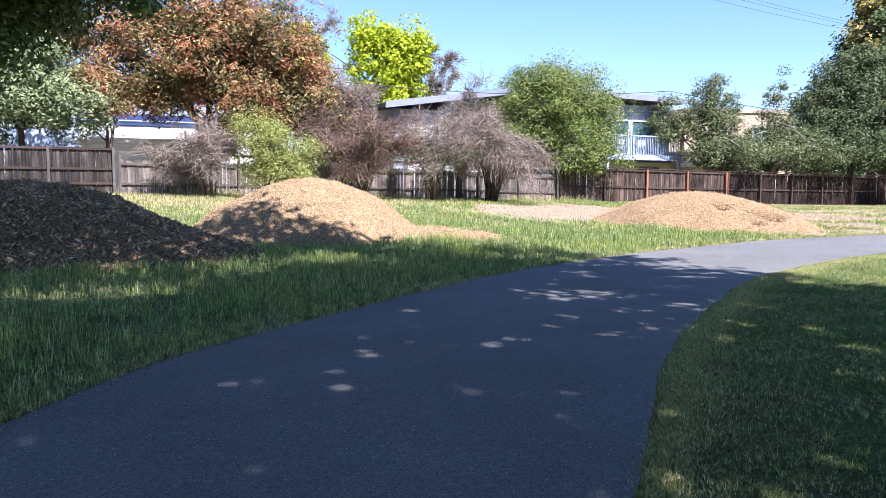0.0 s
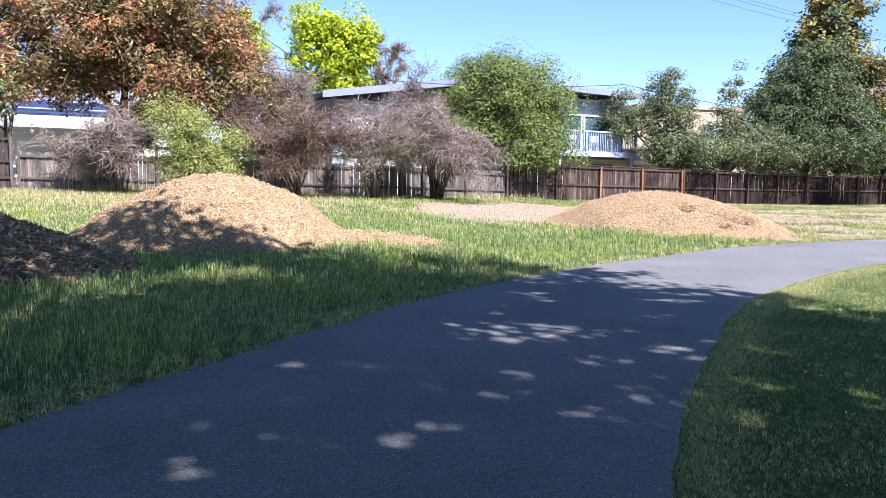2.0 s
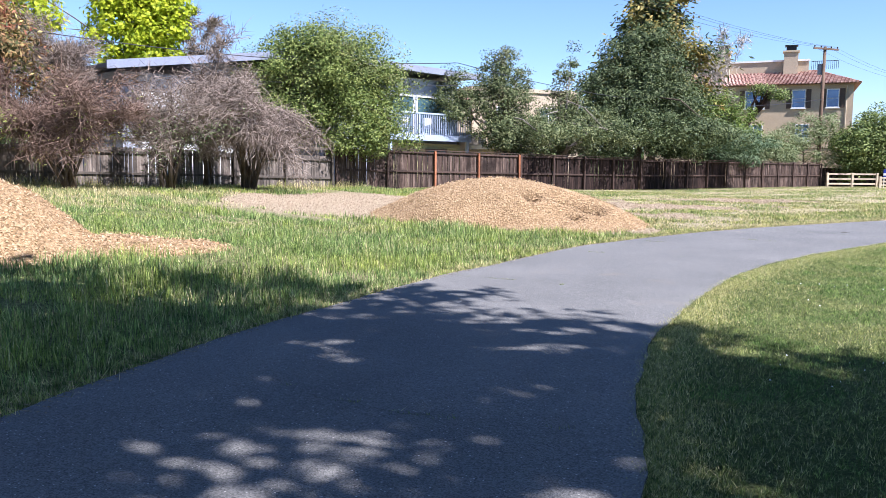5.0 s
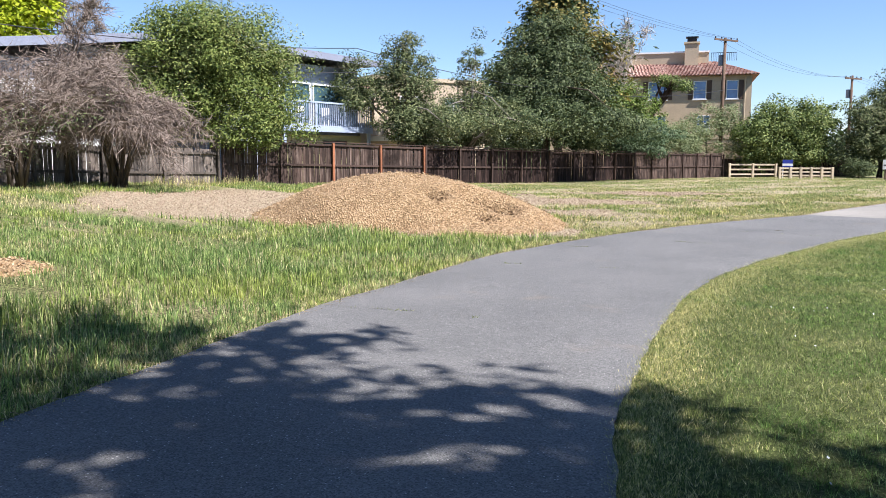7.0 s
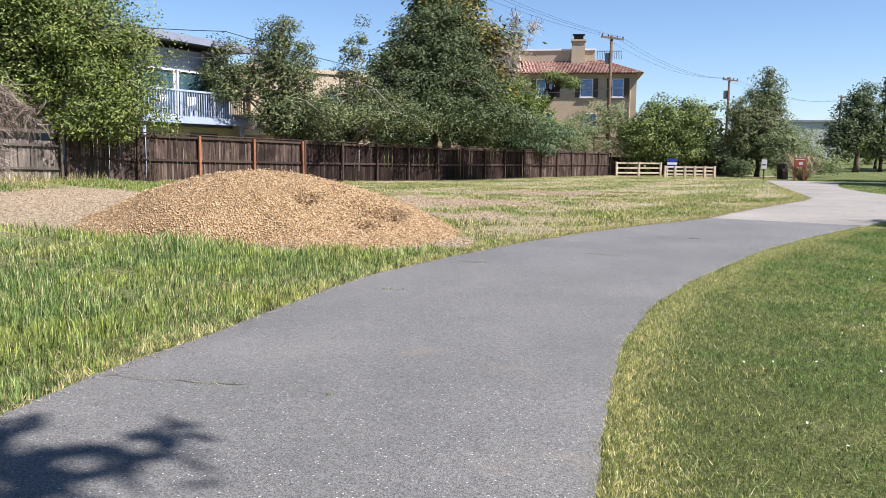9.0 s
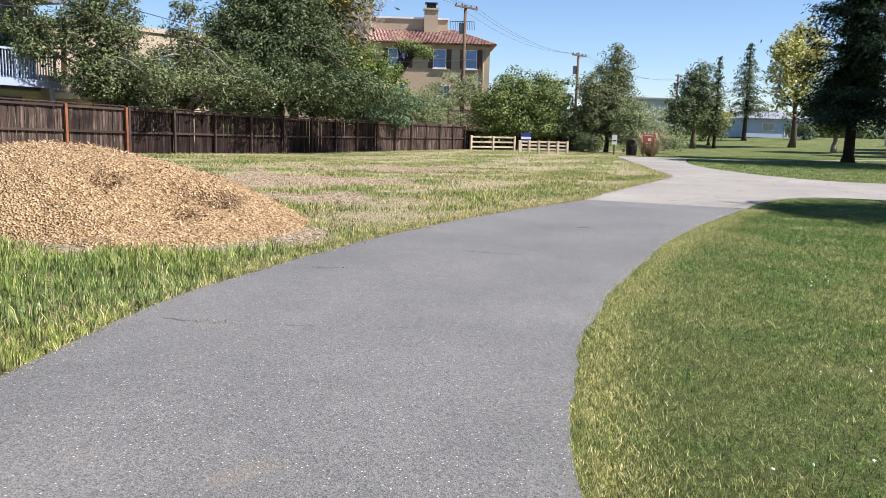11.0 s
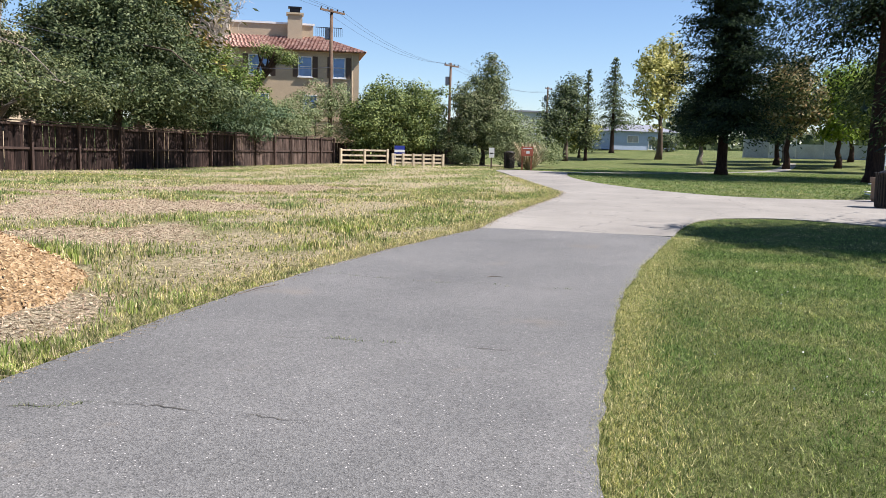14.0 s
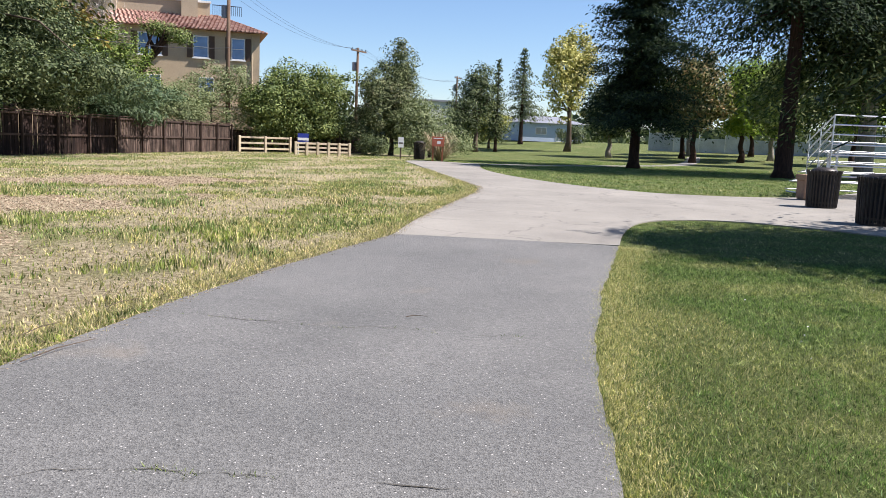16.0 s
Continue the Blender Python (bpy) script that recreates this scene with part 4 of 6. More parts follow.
def trunk_mesh(height, radius, targets, bark, seed, lean=(0, 0), forks=9, sides=8, low=0.45, thin=0.25):
    rs = random.Random(seed)
    bm = bmesh.new()
    pts, rad = [], []
    steps = 7
    for i in range(steps + 1):
        f = i / steps
        pts.append((lean[0] * f + rs.uniform(-1, 1) * radius * 0.5 * (i > 0), lean[1] * f + rs.uniform(-1, 1) * radius * 0.5 * (i > 0), height * f - (0.1 if i == 0 else 0)))
        rad.append(radius * (1.35 if i == 0 else 1.0) * (1 - f * (1 - thin)))
    tube(bm, pts, rad, sides)
    for t in rs.sample(list(targets), min(forks, len(targets))):
        f = rs.uniform(low, 0.98)
        i = min(int(f * steps), steps - 1)
        a = Vector(pts[i]).lerp(Vector(pts[i + 1]), f * steps - i)
        e = Vector(t)
        m = a.lerp(e, 0.5) + Vector((rs.uniform(-1, 1), rs.uniform(-1, 1), rs.uniform(-0.2, 1))) * (e - a).length * 0.12
        r0 = rad[i] * 0.55
        tube(bm, [a, a.lerp(m, 0.5) + Vector((0, 0, 0.05)), m, e], [r0, r0 * 0.8, r0 * 0.6, r0 * 0.2], 6)
    return mesh_of("trunk", bm, bark, True)


def tree(label, x, y, height, radius, blobs, leaf, material, seed, bark=BARK, clumps=160, per=110, clump=0.7, name="tree", category="tree", group="", lean=(0, 0), forks=10, low=0.45, **more):
    base = thing(name, label, category, (x, y, gzf(x, y)), group=group)
    mesh, centres = crown_mesh(blobs, clumps, per, clump, leaf, material, seed, **more)
    part("trunk", trunk_mesh(height, radius, [tuple(c) for c in centres], bark, seed, lean, forks, low=low), None, base)
    part("crown", mesh, None, base)
    return base


def conifer(label, x, y, height, radius, reach, leaf, material, seed, bark=BARK_DARK, bare=2.0, tiers=26, per=1100, droop=0.35, name="conifer", ragged=0.3, group="", shape=0.8, slim=0.3, tuft=0.0):
    """A straight trunk with tiers of drooping branches and needle sprays."""
    rs = np.random.RandomState(seed)
    base = thing(name, label, "tree", (x, y, gzf(x, y)), group=group)
    bm = bmesh.new()
    tube(bm, [(0, 0, -0.1), (0, 0, 0.5), (0.03, 0, height * 0.5), (0, 0.02, height)], [radius * 1.5, radius, radius * 0.6, 0.03], 10)
    pts, ways = [], []
    for i in range(tiers):
        f = i / (tiers - 1)
        z = bare + (height - bare) * f
        r = reach * ((1 - f) ** shape + 0.06) * rs.uniform(0.75, 1.15)
        for k in range(max(4, int(8 * (1 - f * 0.5)))):
            a = rs.uniform(0, math.tau)
            rr = r * rs.uniform(1 - ragged * 2, 1.1)
            end = Vector((math.cos(a) * rr, math.sin(a) * rr, z - droop * rr + rs.uniform(-0.3, 0.3)))
            mid = Vector((end.x * 0.5, end.y * 0.5, z - droop * rr * 0.25))
            tube(bm, [(0, 0, z), mid, end], [max(0.015, radius * 0.16 * (1.2 - f)), 0.02, 0.008], 4)
            m = int(per / 8 * (0.3 + rr / reach))
            u = rs.uniform(0.15 + 0.5 * tuft, 1.05, m)
            c = np.where((u < 0.5)[:, None], np.array(mid) * (u * 2)[:, None] + np.array((0, 0, z)) * (1 - u * 2)[:, None],
                         np.array(mid) * (2 - 2 * u)[:, None] + np.array(end) * (2 * u - 1)[:, None])
            w = 0.16 * rr + 0.12
            c = c + rs.normal(size=(m, 3)) * (w, w, w * (0.35 + 0.4 * tuft))
            c[:, 2] -= rs.exponential(0.24 * abs(droop), m)
            pts.append(c)
            ways.append(np.tile(((math.cos(a), math.sin(a), -0.6 - droop)), (m, 1)))
    part("trunk", mesh_of("trunk", bm, bark, True), None, base)
    p = np.vstack(pts)
    part("crown", scatter_quads("crown", p, rs, (leaf * 0.7, leaf * 1.4), (leaf * slim * 0.7, leaf * slim * 1.3), material, 0.6, np.vstack(ways) * 0.9, np.vstack(ways) * (0.5, 0.5, 0) + (0, 0, 0.8)), None, base)
    return base


def dead_shrub(label, x, y, height, spread, stems, twigs, material, seed, lean=(0, 0), arch=0.5, bark=BARK, leaves=None, fine=0.011):
    """Bare arching stems that split into a haze of fine twigs."""
    rs = random.Random(seed)
    nr = np.random.RandomState(seed)
    base = thing("dead_shrub", label, "shrub", (x, y, gzf(x, y)), group="dead shrubs along the fence")
    bm = bmesh.new()
    ends = []
    for s in range(stems):
        a = math.tau * (s + rs.uniform(-0.4, 0.4)) / stems
        r, h = spread * rs.uniform(0.35, 1.0), height * rs.uniform(0.6, 1.0)
        p0 = Vector((rs.uniform(-0.25, 0.25), rs.uniform(-0.2, 0.2), -0.05))
        p3 = Vector((math.cos(a) * r + lean[0], math.sin(a) * r * 0.7 + lean[1], h * (1 - arch * rs.uniform(0.1, 0.7))))
        p1 = p0.lerp(p3, 0.3) + Vector((0, 0, h * 0.22))
        p2 = p0.lerp(p3, 0.68) + Vector((0, 0, h * 0.3 * (0.4 + arch)))
        w = rs.uniform(0.025, 0.055)
        pts = [p0, p1, p2, p3]
        tube(bm, pts, [w * 1.4, w, w * 0.6, w * 0.25], 5)
        for k in range(5):
            f = rs.uniform(0.35, 1.0)
            q = p1.lerp(p2, f) if k % 2 else p2.lerp(p3, f)
            e = q + Vector((rs.gauss(0, 0.55), rs.gauss(0, 0.45), rs.gauss(0.35 - arch * 0.7, 0.4))) * spread * 0.5
            e.z = max(e.z, 0.15)
            tube(bm, [q, q.lerp(e, 0.5) + Vector((0, 0, 0.1)), e], [w * 0.5, w * 0.3, 0.006], 4)
            ends.append((q, e))
        ends.append((p2, p3))
    part("trunk", mesh_of("trunk", bm, bark, True), None, base)
    n = twigs
    k = nr.randint(0, len(ends), n)
    a = np.array([e[0] for e in ends])[k]
    b = np.array([e[1] for e in ends])[k]
    u = nr.uniform(0.1, 1.05, (n, 1))
    s = a * (1 - u) + b * u + nr.normal(size=(n, 3)) * 0.14
    d = nr.normal(size=(n, 3)) * (1, 1, 0.8) + (b - a) * 0.5 + (0, 0, 0.35 - arch)
    d /= np.linalg.norm(d, axis=1)[:, None]
    ln = nr.uniform(0.25, 0.8, (n, 1))
    e1 = s + d * ln * 0.55 + nr.normal(size=(n, 3)) * 0.05
    e2 = e1 + (d + nr.normal(size=(n, 3)) * 0.5 + (0, 0, -arch * 0.6)) * ln * 0.5
    for p in (s, e1, e2):
        p[:, 2] = np.maximum(p[:, 2], 0.05)
    w = np.cross(d, nr.normal(size=(n, 3)))
    w = w / (np.linalg.norm(w, axis=1)[:, None] + 1e-9) * fine
    v = np.stack([s - w, s + w, e1 + w * 0.7, e1 - w * 0.7, e2], 1).reshape(-1, 3)
    i = np.arange(n) * 5
    f4 = np.stack([i, i + 1, i + 2, i + 3], 1)
    f3 = np.stack([i + 3, i + 2, i + 4, i + 4], 1)
    tri = np.vstack([f4[:, [0, 1, 2]], f4[:, [0, 2, 3]], f3[:, :3]])
    part("crown", raw_mesh("crown", v, tri, material), None, base)
    if leaves:
        m = min(leaves[0], n)
        part("leaf_cover", scatter_quads("leaf_cover", e1[:m] * (1, 1, 0.8), nr, (0.05, 0.12), (0.03, 0.06), leaves[1], 0.8), None, base)
    return base


tree("large photinia tree with red and bronze new leaves", -10.6, 36.6, 5.4, 0.2,
     [(-1.3, 0, 5.9, 3.8, 2.6, 2.3), (2.0, 0, 5.8, 3.6, 2.6, 2.7), (0.4, 0, 7.4, 3.6, 2.2, 1.9), (-4.4, -0.6, 4.9, 1.9, 1.6, 1.3), (4.3, -0.5, 4.4, 2.2, 1.6, 2.2), (2.2, -0.6, 3.6, 2.4, 1.5, 1.6), (-1.0, -0.4, 3.9, 1.8, 1.3, 1.0), (-3.6, 0, 7.5, 2.2, 1.6, 1.4), (-6.2, -0.2, 6.9, 2.5, 1.9, 1.8)],
     0.2, LEAF_MAROON, 1, clumps=1180, per=90, clump=0.6, name="photinia_tree", forks=16, low=0.2, slim=0.32)
tree("small crooked tree with yellow and green leaves", -14.4, 34.4, 3.2, 0.14,
     [(0.2, -0.2, 3.9, 1.2, 1.0, 0.9), (-0.6, 0, 4.6, 1.4, 1, 0.9)], 0.2, LEAF_MAROON, 2, clumps=60, per=60, clump=0.5, name="small_tree", lean=(0.7, 0), low=0.2, slim=0.32)
tree("leafy pale green tree behind the fence", -17.2, 33.6, 4.5, 0.2, [(0, 0, 4.6, 2.6, 2.2, 1.8), (1.6, -0.6, 3.4, 2.2, 1.4, 1.5), (-1, 0, 6, 2.6, 2, 1.7), (-2.4, 0, 3.2, 2.2, 1.6, 1.5)], 0.2, LEAF_PALE, 3,
     clumps=420, per=90, clump=0.6, slim=0.35)
tree("rounded yellow-green shrub against the fence", -7.0, 32.6, 2.0, 0.08, [(0, 0, 2.2, 1.5, 1.2, 1.15), (0.5, 0, 1.2, 1.6, 1.2, 0.9), (-0.4, 0, 2.9, 1.0, 0.9, 0.7), (1.3, 0, 1.9, 1.0, 0.8, 0.6)], 0.085, LEAF_BUSH, 4,
     clumps=240, per=110, clump=0.42, name="green_shrub", category="shrub", low=0.1, forks=12)
dead_shrub("grey tangle of dead twigs on a leaning shrub", -9.4, 32.8, 2.7, 1.4, 7, 8000, TWIG_PINK, 5, (-0.5, 0), 0.35)
dead_shrub("reddish bare shrub with many fine twigs", -3.4, 35.2, 3.5, 2.3, 12, 12000, TWIG_RED, 6, (-0.5, 0), 0.3, leaves=(1200, LEAF_BUSH))
dead_shrub("bare shrub with pale branches and a few leaves", -0.8, 36.8, 3.7, 2.2, 10, 5500, TWIG_PINK, 7, (0.2, 0), 0.25, leaves=(2200, LEAF_PALE))
dead_shrub("large drooping dead shrub with greyish pink twigs", 1.9, 38.6, 4.9, 2.1, 18, 20000, TWIG_PINK, 8, (-0.1, -0.3), 0.8)
dead_shrub("tall pinkish bare shrub behind the fence", -5.2, 41.0, 6.9, 1.9, 12, 10000, TWIG_PINK, 9, (0, 0), 0.2)
dead_shrub("thin bare tree with upright twigs", 0.4, 39.4, 5.4, 1.0, 6, 1800, TWIG_PINK, 10, (0, 0), 0.05)
tree("rounded bright green tree overhanging the fence", 5.4, 45.0, 5.0, 0.2,
     [(-0.2, 0, 4.7, 3.4, 2.2, 2.1), (-0.2, 0, 6.2, 2.5, 1.8, 1.2), (0.0, 0, 7.3, 0.5, 0.5, 0.8), (2.2, -0.8, 3.0, 1.9, 1.4, 1.6), (-1.6, -0.4, 3.0, 2.2, 1.5, 1.7), (2.8, 0, 4.9, 1.4, 1.3, 1.5), (-2.8, 0, 4.9, 1.4, 1.3, 1.5), (1.4, -1.4, 2.3, 1.8, 0.9, 0.8)],
     0.13, LEAF_C, 14, clumps=640, per=150, clump=0.68, slim=0.42, forks=14)
tree("tall lime-green tree in fresh leaf", -7.0, 78, 12, 0.3, [(0, 0, 11.5, 3.8, 3, 4.2), (-1.5, 0, 14.5, 2.4, 2, 2), (2, 0, 13.2, 2.2, 2, 2.5), (-8, -2, 12, 2.4, 2, 3.5)], 0.34, LEAF_BRIGHT, 15,
     clumps=330, per=60, clump=0.9, slim=0.7)
dead_shrub("tall bare tree with greyish twigs", -3.0, 80, 15.5, 3.2, 9, 5000, TWIG_PINK, 16, (0, 0), 0.1, fine=0.03)
dead_shrub("tall bare grey tree with a fine twig haze", -16.5, 78, 18.5, 5, 11, 8000, BARK_GREY, 17, (0, 0), 0.15, fine=0.03)
tree("grey-green tree with twiggy upright shoots", 15.4, 50.4, 5, 0.2,
     [(0, 0, 5.2, 1.9, 1.5, 1.8), (0.0, 0, 6.7, 1.2, 0.9, 1.1), (-2.6, 0, 4.6, 1.5, 1, 1.2), (0.4, -0.6, 3.0, 2.4, 1.5, 1.3), (-2.8, 0, 5.8, 0.6, 0.5, 0.8), (1.8, 0, 6.2, 0.5, 0.4, 0.7), (1.4, -2.6, 2.9, 1.2, 0.9, 0.5)], 0.14, LEAF_OLIVE, 18, BARK_GREY,
     clumps=480, per=75, clump=0.45, forks=36, low=0.25)
tree("grey-green tree with bare limbs showing", 19.4, 52.2, 5.4, 0.22,
     [(0.4, 0, 6.6, 0.7, 0.6, 1.2), (0.7, 0, 7.2, 0.4, 0.4, 1.1), (-0.9, -0.3, 3.2, 2.2, 1.5, 1.4), (1.4, -0.3, 3.4, 2.2, 1.4, 1.6), (0.2, 0, 4.9, 1.4, 0.9, 1.0), (0.0, -3.2, 3.1, 1.8, 1.1, 0.5), (2.4, -3.2, 2.9, 1.3, 1.0, 0.45)], 0.14, LEAF_OLIVE, 19, BARK_GREY,
     clumps=440, per=70, clump=0.42, forks=40, low=0.2)
tree("large dense dark green tree behind the fence", 25.6, 54.6, 6.4, 0.3,
     [(0, 0, 5.0, 3.9, 2.6, 3.0), (0.2, 0, 7.4, 3.0, 2.2, 2.3), (0.3, 0, 9.0, 1.7, 1.4, 1.2), (-2.2, -0.4, 3.6, 2.4, 1.8, 2.1), (2.4, -0.4, 3.4, 2.6, 1.8, 1.9), (-2.8, 0, 6.4, 1.3, 1.2, 1.4), (-2.6, -4.6, 3.6, 2.4, 1.4, 0.9), (0.6, -4.6, 3.6, 2.2, 1.4, 0.8), (3.6, -3.9, 3.5, 2.6, 1.4, 0.8)], 0.17, LEAF_DARK, 20,
     clumps=1300, per=75, clump=0.55, forks=8)
conifer("tall pine with yellowish tips", 31.9, 65.0, 15.6, 0.35, 4.9, 0.36, LEAF_PINE, 21, BARK, 5, 20, 3200, -0.1, "pine_tree", 0.35, shape=0.45, slim=0.5, tuft=0.9)
tree("spreading blue-green cedar over the fence", 32.2, 58.2, 2.6, 0.2, [(0, -0.6, 3.1, 3.4, 1.8, 1.2), (2.0, -0.9, 2.4, 2.0, 1.4, 0.8), (-1.6, 0, 3.6, 2, 1.6, 1.3), (0.0, -4.2, 3.0, 2.6, 1.4, 0.6)], 0.3, LEAF_CEDAR, 22,
     clumps=330, per=70, clump=0.7, slim=0.2, droop=0.35, flat=0.4)
tree("dense grey-green shrub behind the fence", 38.8, 61.4, 2.2, 0.12, [(0, 0, 2.9, 2.6, 1.5, 1.5), (1.8, 0, 2.4, 2, 1.4, 1.1)], 0.13, LEAF_PALE, 23, clumps=230, per=70, clump=0.5, name="green_shrub", category="shrub")
tree("green tree covered with climbing vine", 36.6, 62.6, 5.5, 0.25, [(0, 0, 5.4, 2.0, 1.6, 1.8), (0.8, 0, 4.0, 2.2, 1.6, 1.6), (-2.0, 0, 5.6, 1.6, 1.4, 1.4)], 0.18, LEAF_VINE, 24, clumps=230, per=70, clump=0.55)
dead_shrub("tall pale bare tree with upright branches", 37.8, 66.4, 12.4, 2.6, 10, 2000, BARK_PALE, 25, (0, 0), 0.0, bark=BARK_PALE, fine=0.028)
tree("broken dark snag with a leafy top", 37.5, 66.3, 7.3, 0.5, [(2.9, -2.4, 7.4, 1.2, 0.9, 0.35), (4.0, -3.2, 7.0, 0.9, 0.7, 0.35)], 0.15, LEAF_MID, 26, BARK_DARK, clumps=46, per=60, clump=0.42, lean=(3.4, -2.8), forks=9, low=0.6)
tree("light green shrubs by the tan house", 43.8, 63.0, 3.4, 0.12, [(0, 0, 3.7, 2.3, 1.5, 2.0), (-2.0, 0, 3.0, 1.7, 1.3, 1.5), (1.7, -0.3, 4.4, 1.4, 1.2, 1.6), (2.6, -0.6, 2.6, 1.3, 1.1, 1.4)], 0.15, LEAF_PALE, 27, clumps=230, per=60, clump=0.5, name="green_shrub", category="shrub")
tree("broad leafy tree beside the rail fence", 50.0, 61.4, 3.4, 0.14, [(0, 0, 4.2, 2.8, 2.0, 2.1), (-2.6, 0, 3.6, 2.0, 1.5, 1.9), (2.8, -0.5, 4.4, 2.2, 1.6, 2.0), (1.6, -0.3, 2.2, 3.0, 1.4, 1.5), (-2.2, 0.5, 1.8, 2.0, 1.2, 1.2)], 0.2, LEAF_MID, 28,
     BARK_DARK, clumps=560, per=65, clump=0.6, slim=0.55, forks=12, low=0.15)
tree("tall shrubby tree by the path junction", 57.0, 58.6, 5.2, 0.18, [(0, 0, 3.2, 3.0, 2.0, 2.6), (0.6, 0, 6.0, 2.1, 1.5, 1.9), (0.8, 0, 7.9, 0.9, 0.8, 0.9), (-1.9, 0, 4.8, 1.7, 1.2, 1.8), (-2.4, 0.6, 2.0, 2.0, 1.2, 1.6)], 0.19, LEAF_OLIVE, 29, clumps=560, per=65, clump=0.6)
tree("dense olive-green shrub mass", 58.8, 56.2, 2.4, 0.12, [(-0.6, 0, 2.2, 2.4, 1.8, 1.9), (2.0, -0.6, 1.3, 2.2, 1.6, 1.1), (-2.0, 0, 2.6, 2.0, 1.5, 2.0)], 0.16, LEAF_PALE, 30, clumps=380, per=65, clump=0.55, name="green_shrub", category="shrub")
tree("low dark green bush", 53.2, 57.0, 0.8, 0.06, [(0, 0, 0.8, 1.3, 1.0, 0.8)], 0.13, LEAF_DARK, 31, clumps=70, per=60, clump=0.35, name="green_shrub", category="shrub")

# far side of the park
tree("dark leaning park tree with an open crown", 87, 71, 7, 0.3, [(0, 0, 6.2, 2.6, 2.4, 2.6), (0.8, 0, 8.4, 1.6, 1.5, 1.5), (-2.6, 0, 3.6, 2.6, 2, 2.2)], 0.3, LEAF_DARK, 40, clumps=230, per=55, clump=0.8)
conifer("slim dark conifer at the far lawn", 90.5, 70.5, 10.5, 0.2, 1.8, 0.4, LEAF_DARK, 41, per=260, tiers=20)
tree("rounded low tree with yellow-green leaves", 100, 77.6, 2.8, 0.2, [(0, 0, 3.4, 3.0, 2.2, 2.6), (-2.5, 0, 2.4, 2.2, 1.6, 2.0)], 0.3, LEAF_BUSH, 42, clumps=160, per=55, clump=0.8)
conifer("tall dark cedar beyond the lawn", 119, 84, 14.5, 0.35, 4.2, 0.5, LEAF_DARK, 43, bare=4.5, per=420, tiers=18)
tree("tall airy tree with golden-green leaves", 101, 66.5, 9, 0.4, [(0, 0, 9, 4.6, 3, 4.8), (2.0, 0, 13, 3.4, 2.2, 3.0), (-3.2, 0, 10.5, 2.8, 2, 3.4)], 0.36, LEAF_GOLD, 44, clumps=260, per=42, clump=0.8, slim=0.6)
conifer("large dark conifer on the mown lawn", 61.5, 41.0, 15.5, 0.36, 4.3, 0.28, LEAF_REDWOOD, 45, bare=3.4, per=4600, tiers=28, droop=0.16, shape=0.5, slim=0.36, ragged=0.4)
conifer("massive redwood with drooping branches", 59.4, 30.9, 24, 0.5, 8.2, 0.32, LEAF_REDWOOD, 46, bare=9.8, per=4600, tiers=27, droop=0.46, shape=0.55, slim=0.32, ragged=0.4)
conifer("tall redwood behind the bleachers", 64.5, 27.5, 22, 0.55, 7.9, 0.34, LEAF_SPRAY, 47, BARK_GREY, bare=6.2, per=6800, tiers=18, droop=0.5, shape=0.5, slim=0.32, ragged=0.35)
for i, (x, y, h, mat, lab) in enumerate([(89.6, 55.6, 8, LEAF_DARK, "park tree with a pale trunk"), (86, 45.4, 11, LEAF_RUST, "park tree with rusty brown leaves"), (92, 42.6, 10, LEAF_MAPLE, "maple in bright green leaf"),
                                         (99, 41.5, 11, LEAF_MAPLE, "maple in bright green leaf"), (84, 37, 10, LEAF_C, "shady green park tree"), (96, 50, 9, LEAF_PALE, "pale green park tree"),
                                         (104, 52, 10, LEAF_GOLD, "park tree with golden leaves"), (108, 46, 10, LEAF_DARK, "shady green park tree"), (95, 33, 10, LEAF_MAPLE, "maple in bright green leaf")]):
    tree(lab, x, y, h * 0.55, 0.32, [(0, 0, h * 0.6, 3.2, 3.0, h * 0.3), (1.2, 0.5, h * 0.82, 2.2, 2, h * 0.18), (-1.6, -0.5, h * 0.45, 2.2, 2, h * 0.16)], 0.34, mat, 60 + i, BARK_GREY if i % 3 == 0 else BARK_DARK,
         clumps=170, per=60, clump=0.95, slim=0.6, group="park trees in a row", forks=7, low=0.5)
tree("rounded far shrub by the blue building", 128.5, 79.5, 1.2, 0.1, [(0, 0, 1.6, 3.0, 2, 1.6)], 0.3, LEAF_DARK, 80, clumps=70, per=50, clump=0.7, name="green_shrub", category="shrub")

# the shade trees over the start of the path
SHADE = "broad shade tree with dense green leaves"
tree(SHADE, 13.5, 0.5, 8.5, 0.4, [(-4.2, 3.2, 10.2, 4.6, 4.6, 1.8), (-0.5, 0.5, 11.0, 4.6, 4.4, 2.0), (-1.8, 3.6, 10.4, 2.8, 2.2, 1.4), (-8.0, 5.0, 10.5, 4.4, 4.0, 1.6), (-7.4, 7.4, 10.2, 3.0, 2.4, 1.2), (-6.6, 6.8, 9.4, 2.8, 2.6, 1.2), (-8.6, 7.0, 9.4, 2.6, 2.6, 1.2), (-4.3, 7.6, 10.2, 1.9, 1.5, 0.8), (-6.0, 9.0, 10.2, 2.0, 1.8, 1.0), (-5.3, 10.3, 10.2, 1.3, 1.0, 0.6), (-7.4, 12.0, 10.2, 1.5, 1.9, 0.8)], 0.3, LEAF_DARK, 90, gaps=(13.5, 0.5), clumps=760, per=85, clump=0.8, group="shade trees by the path", forks=14, low=0.5)
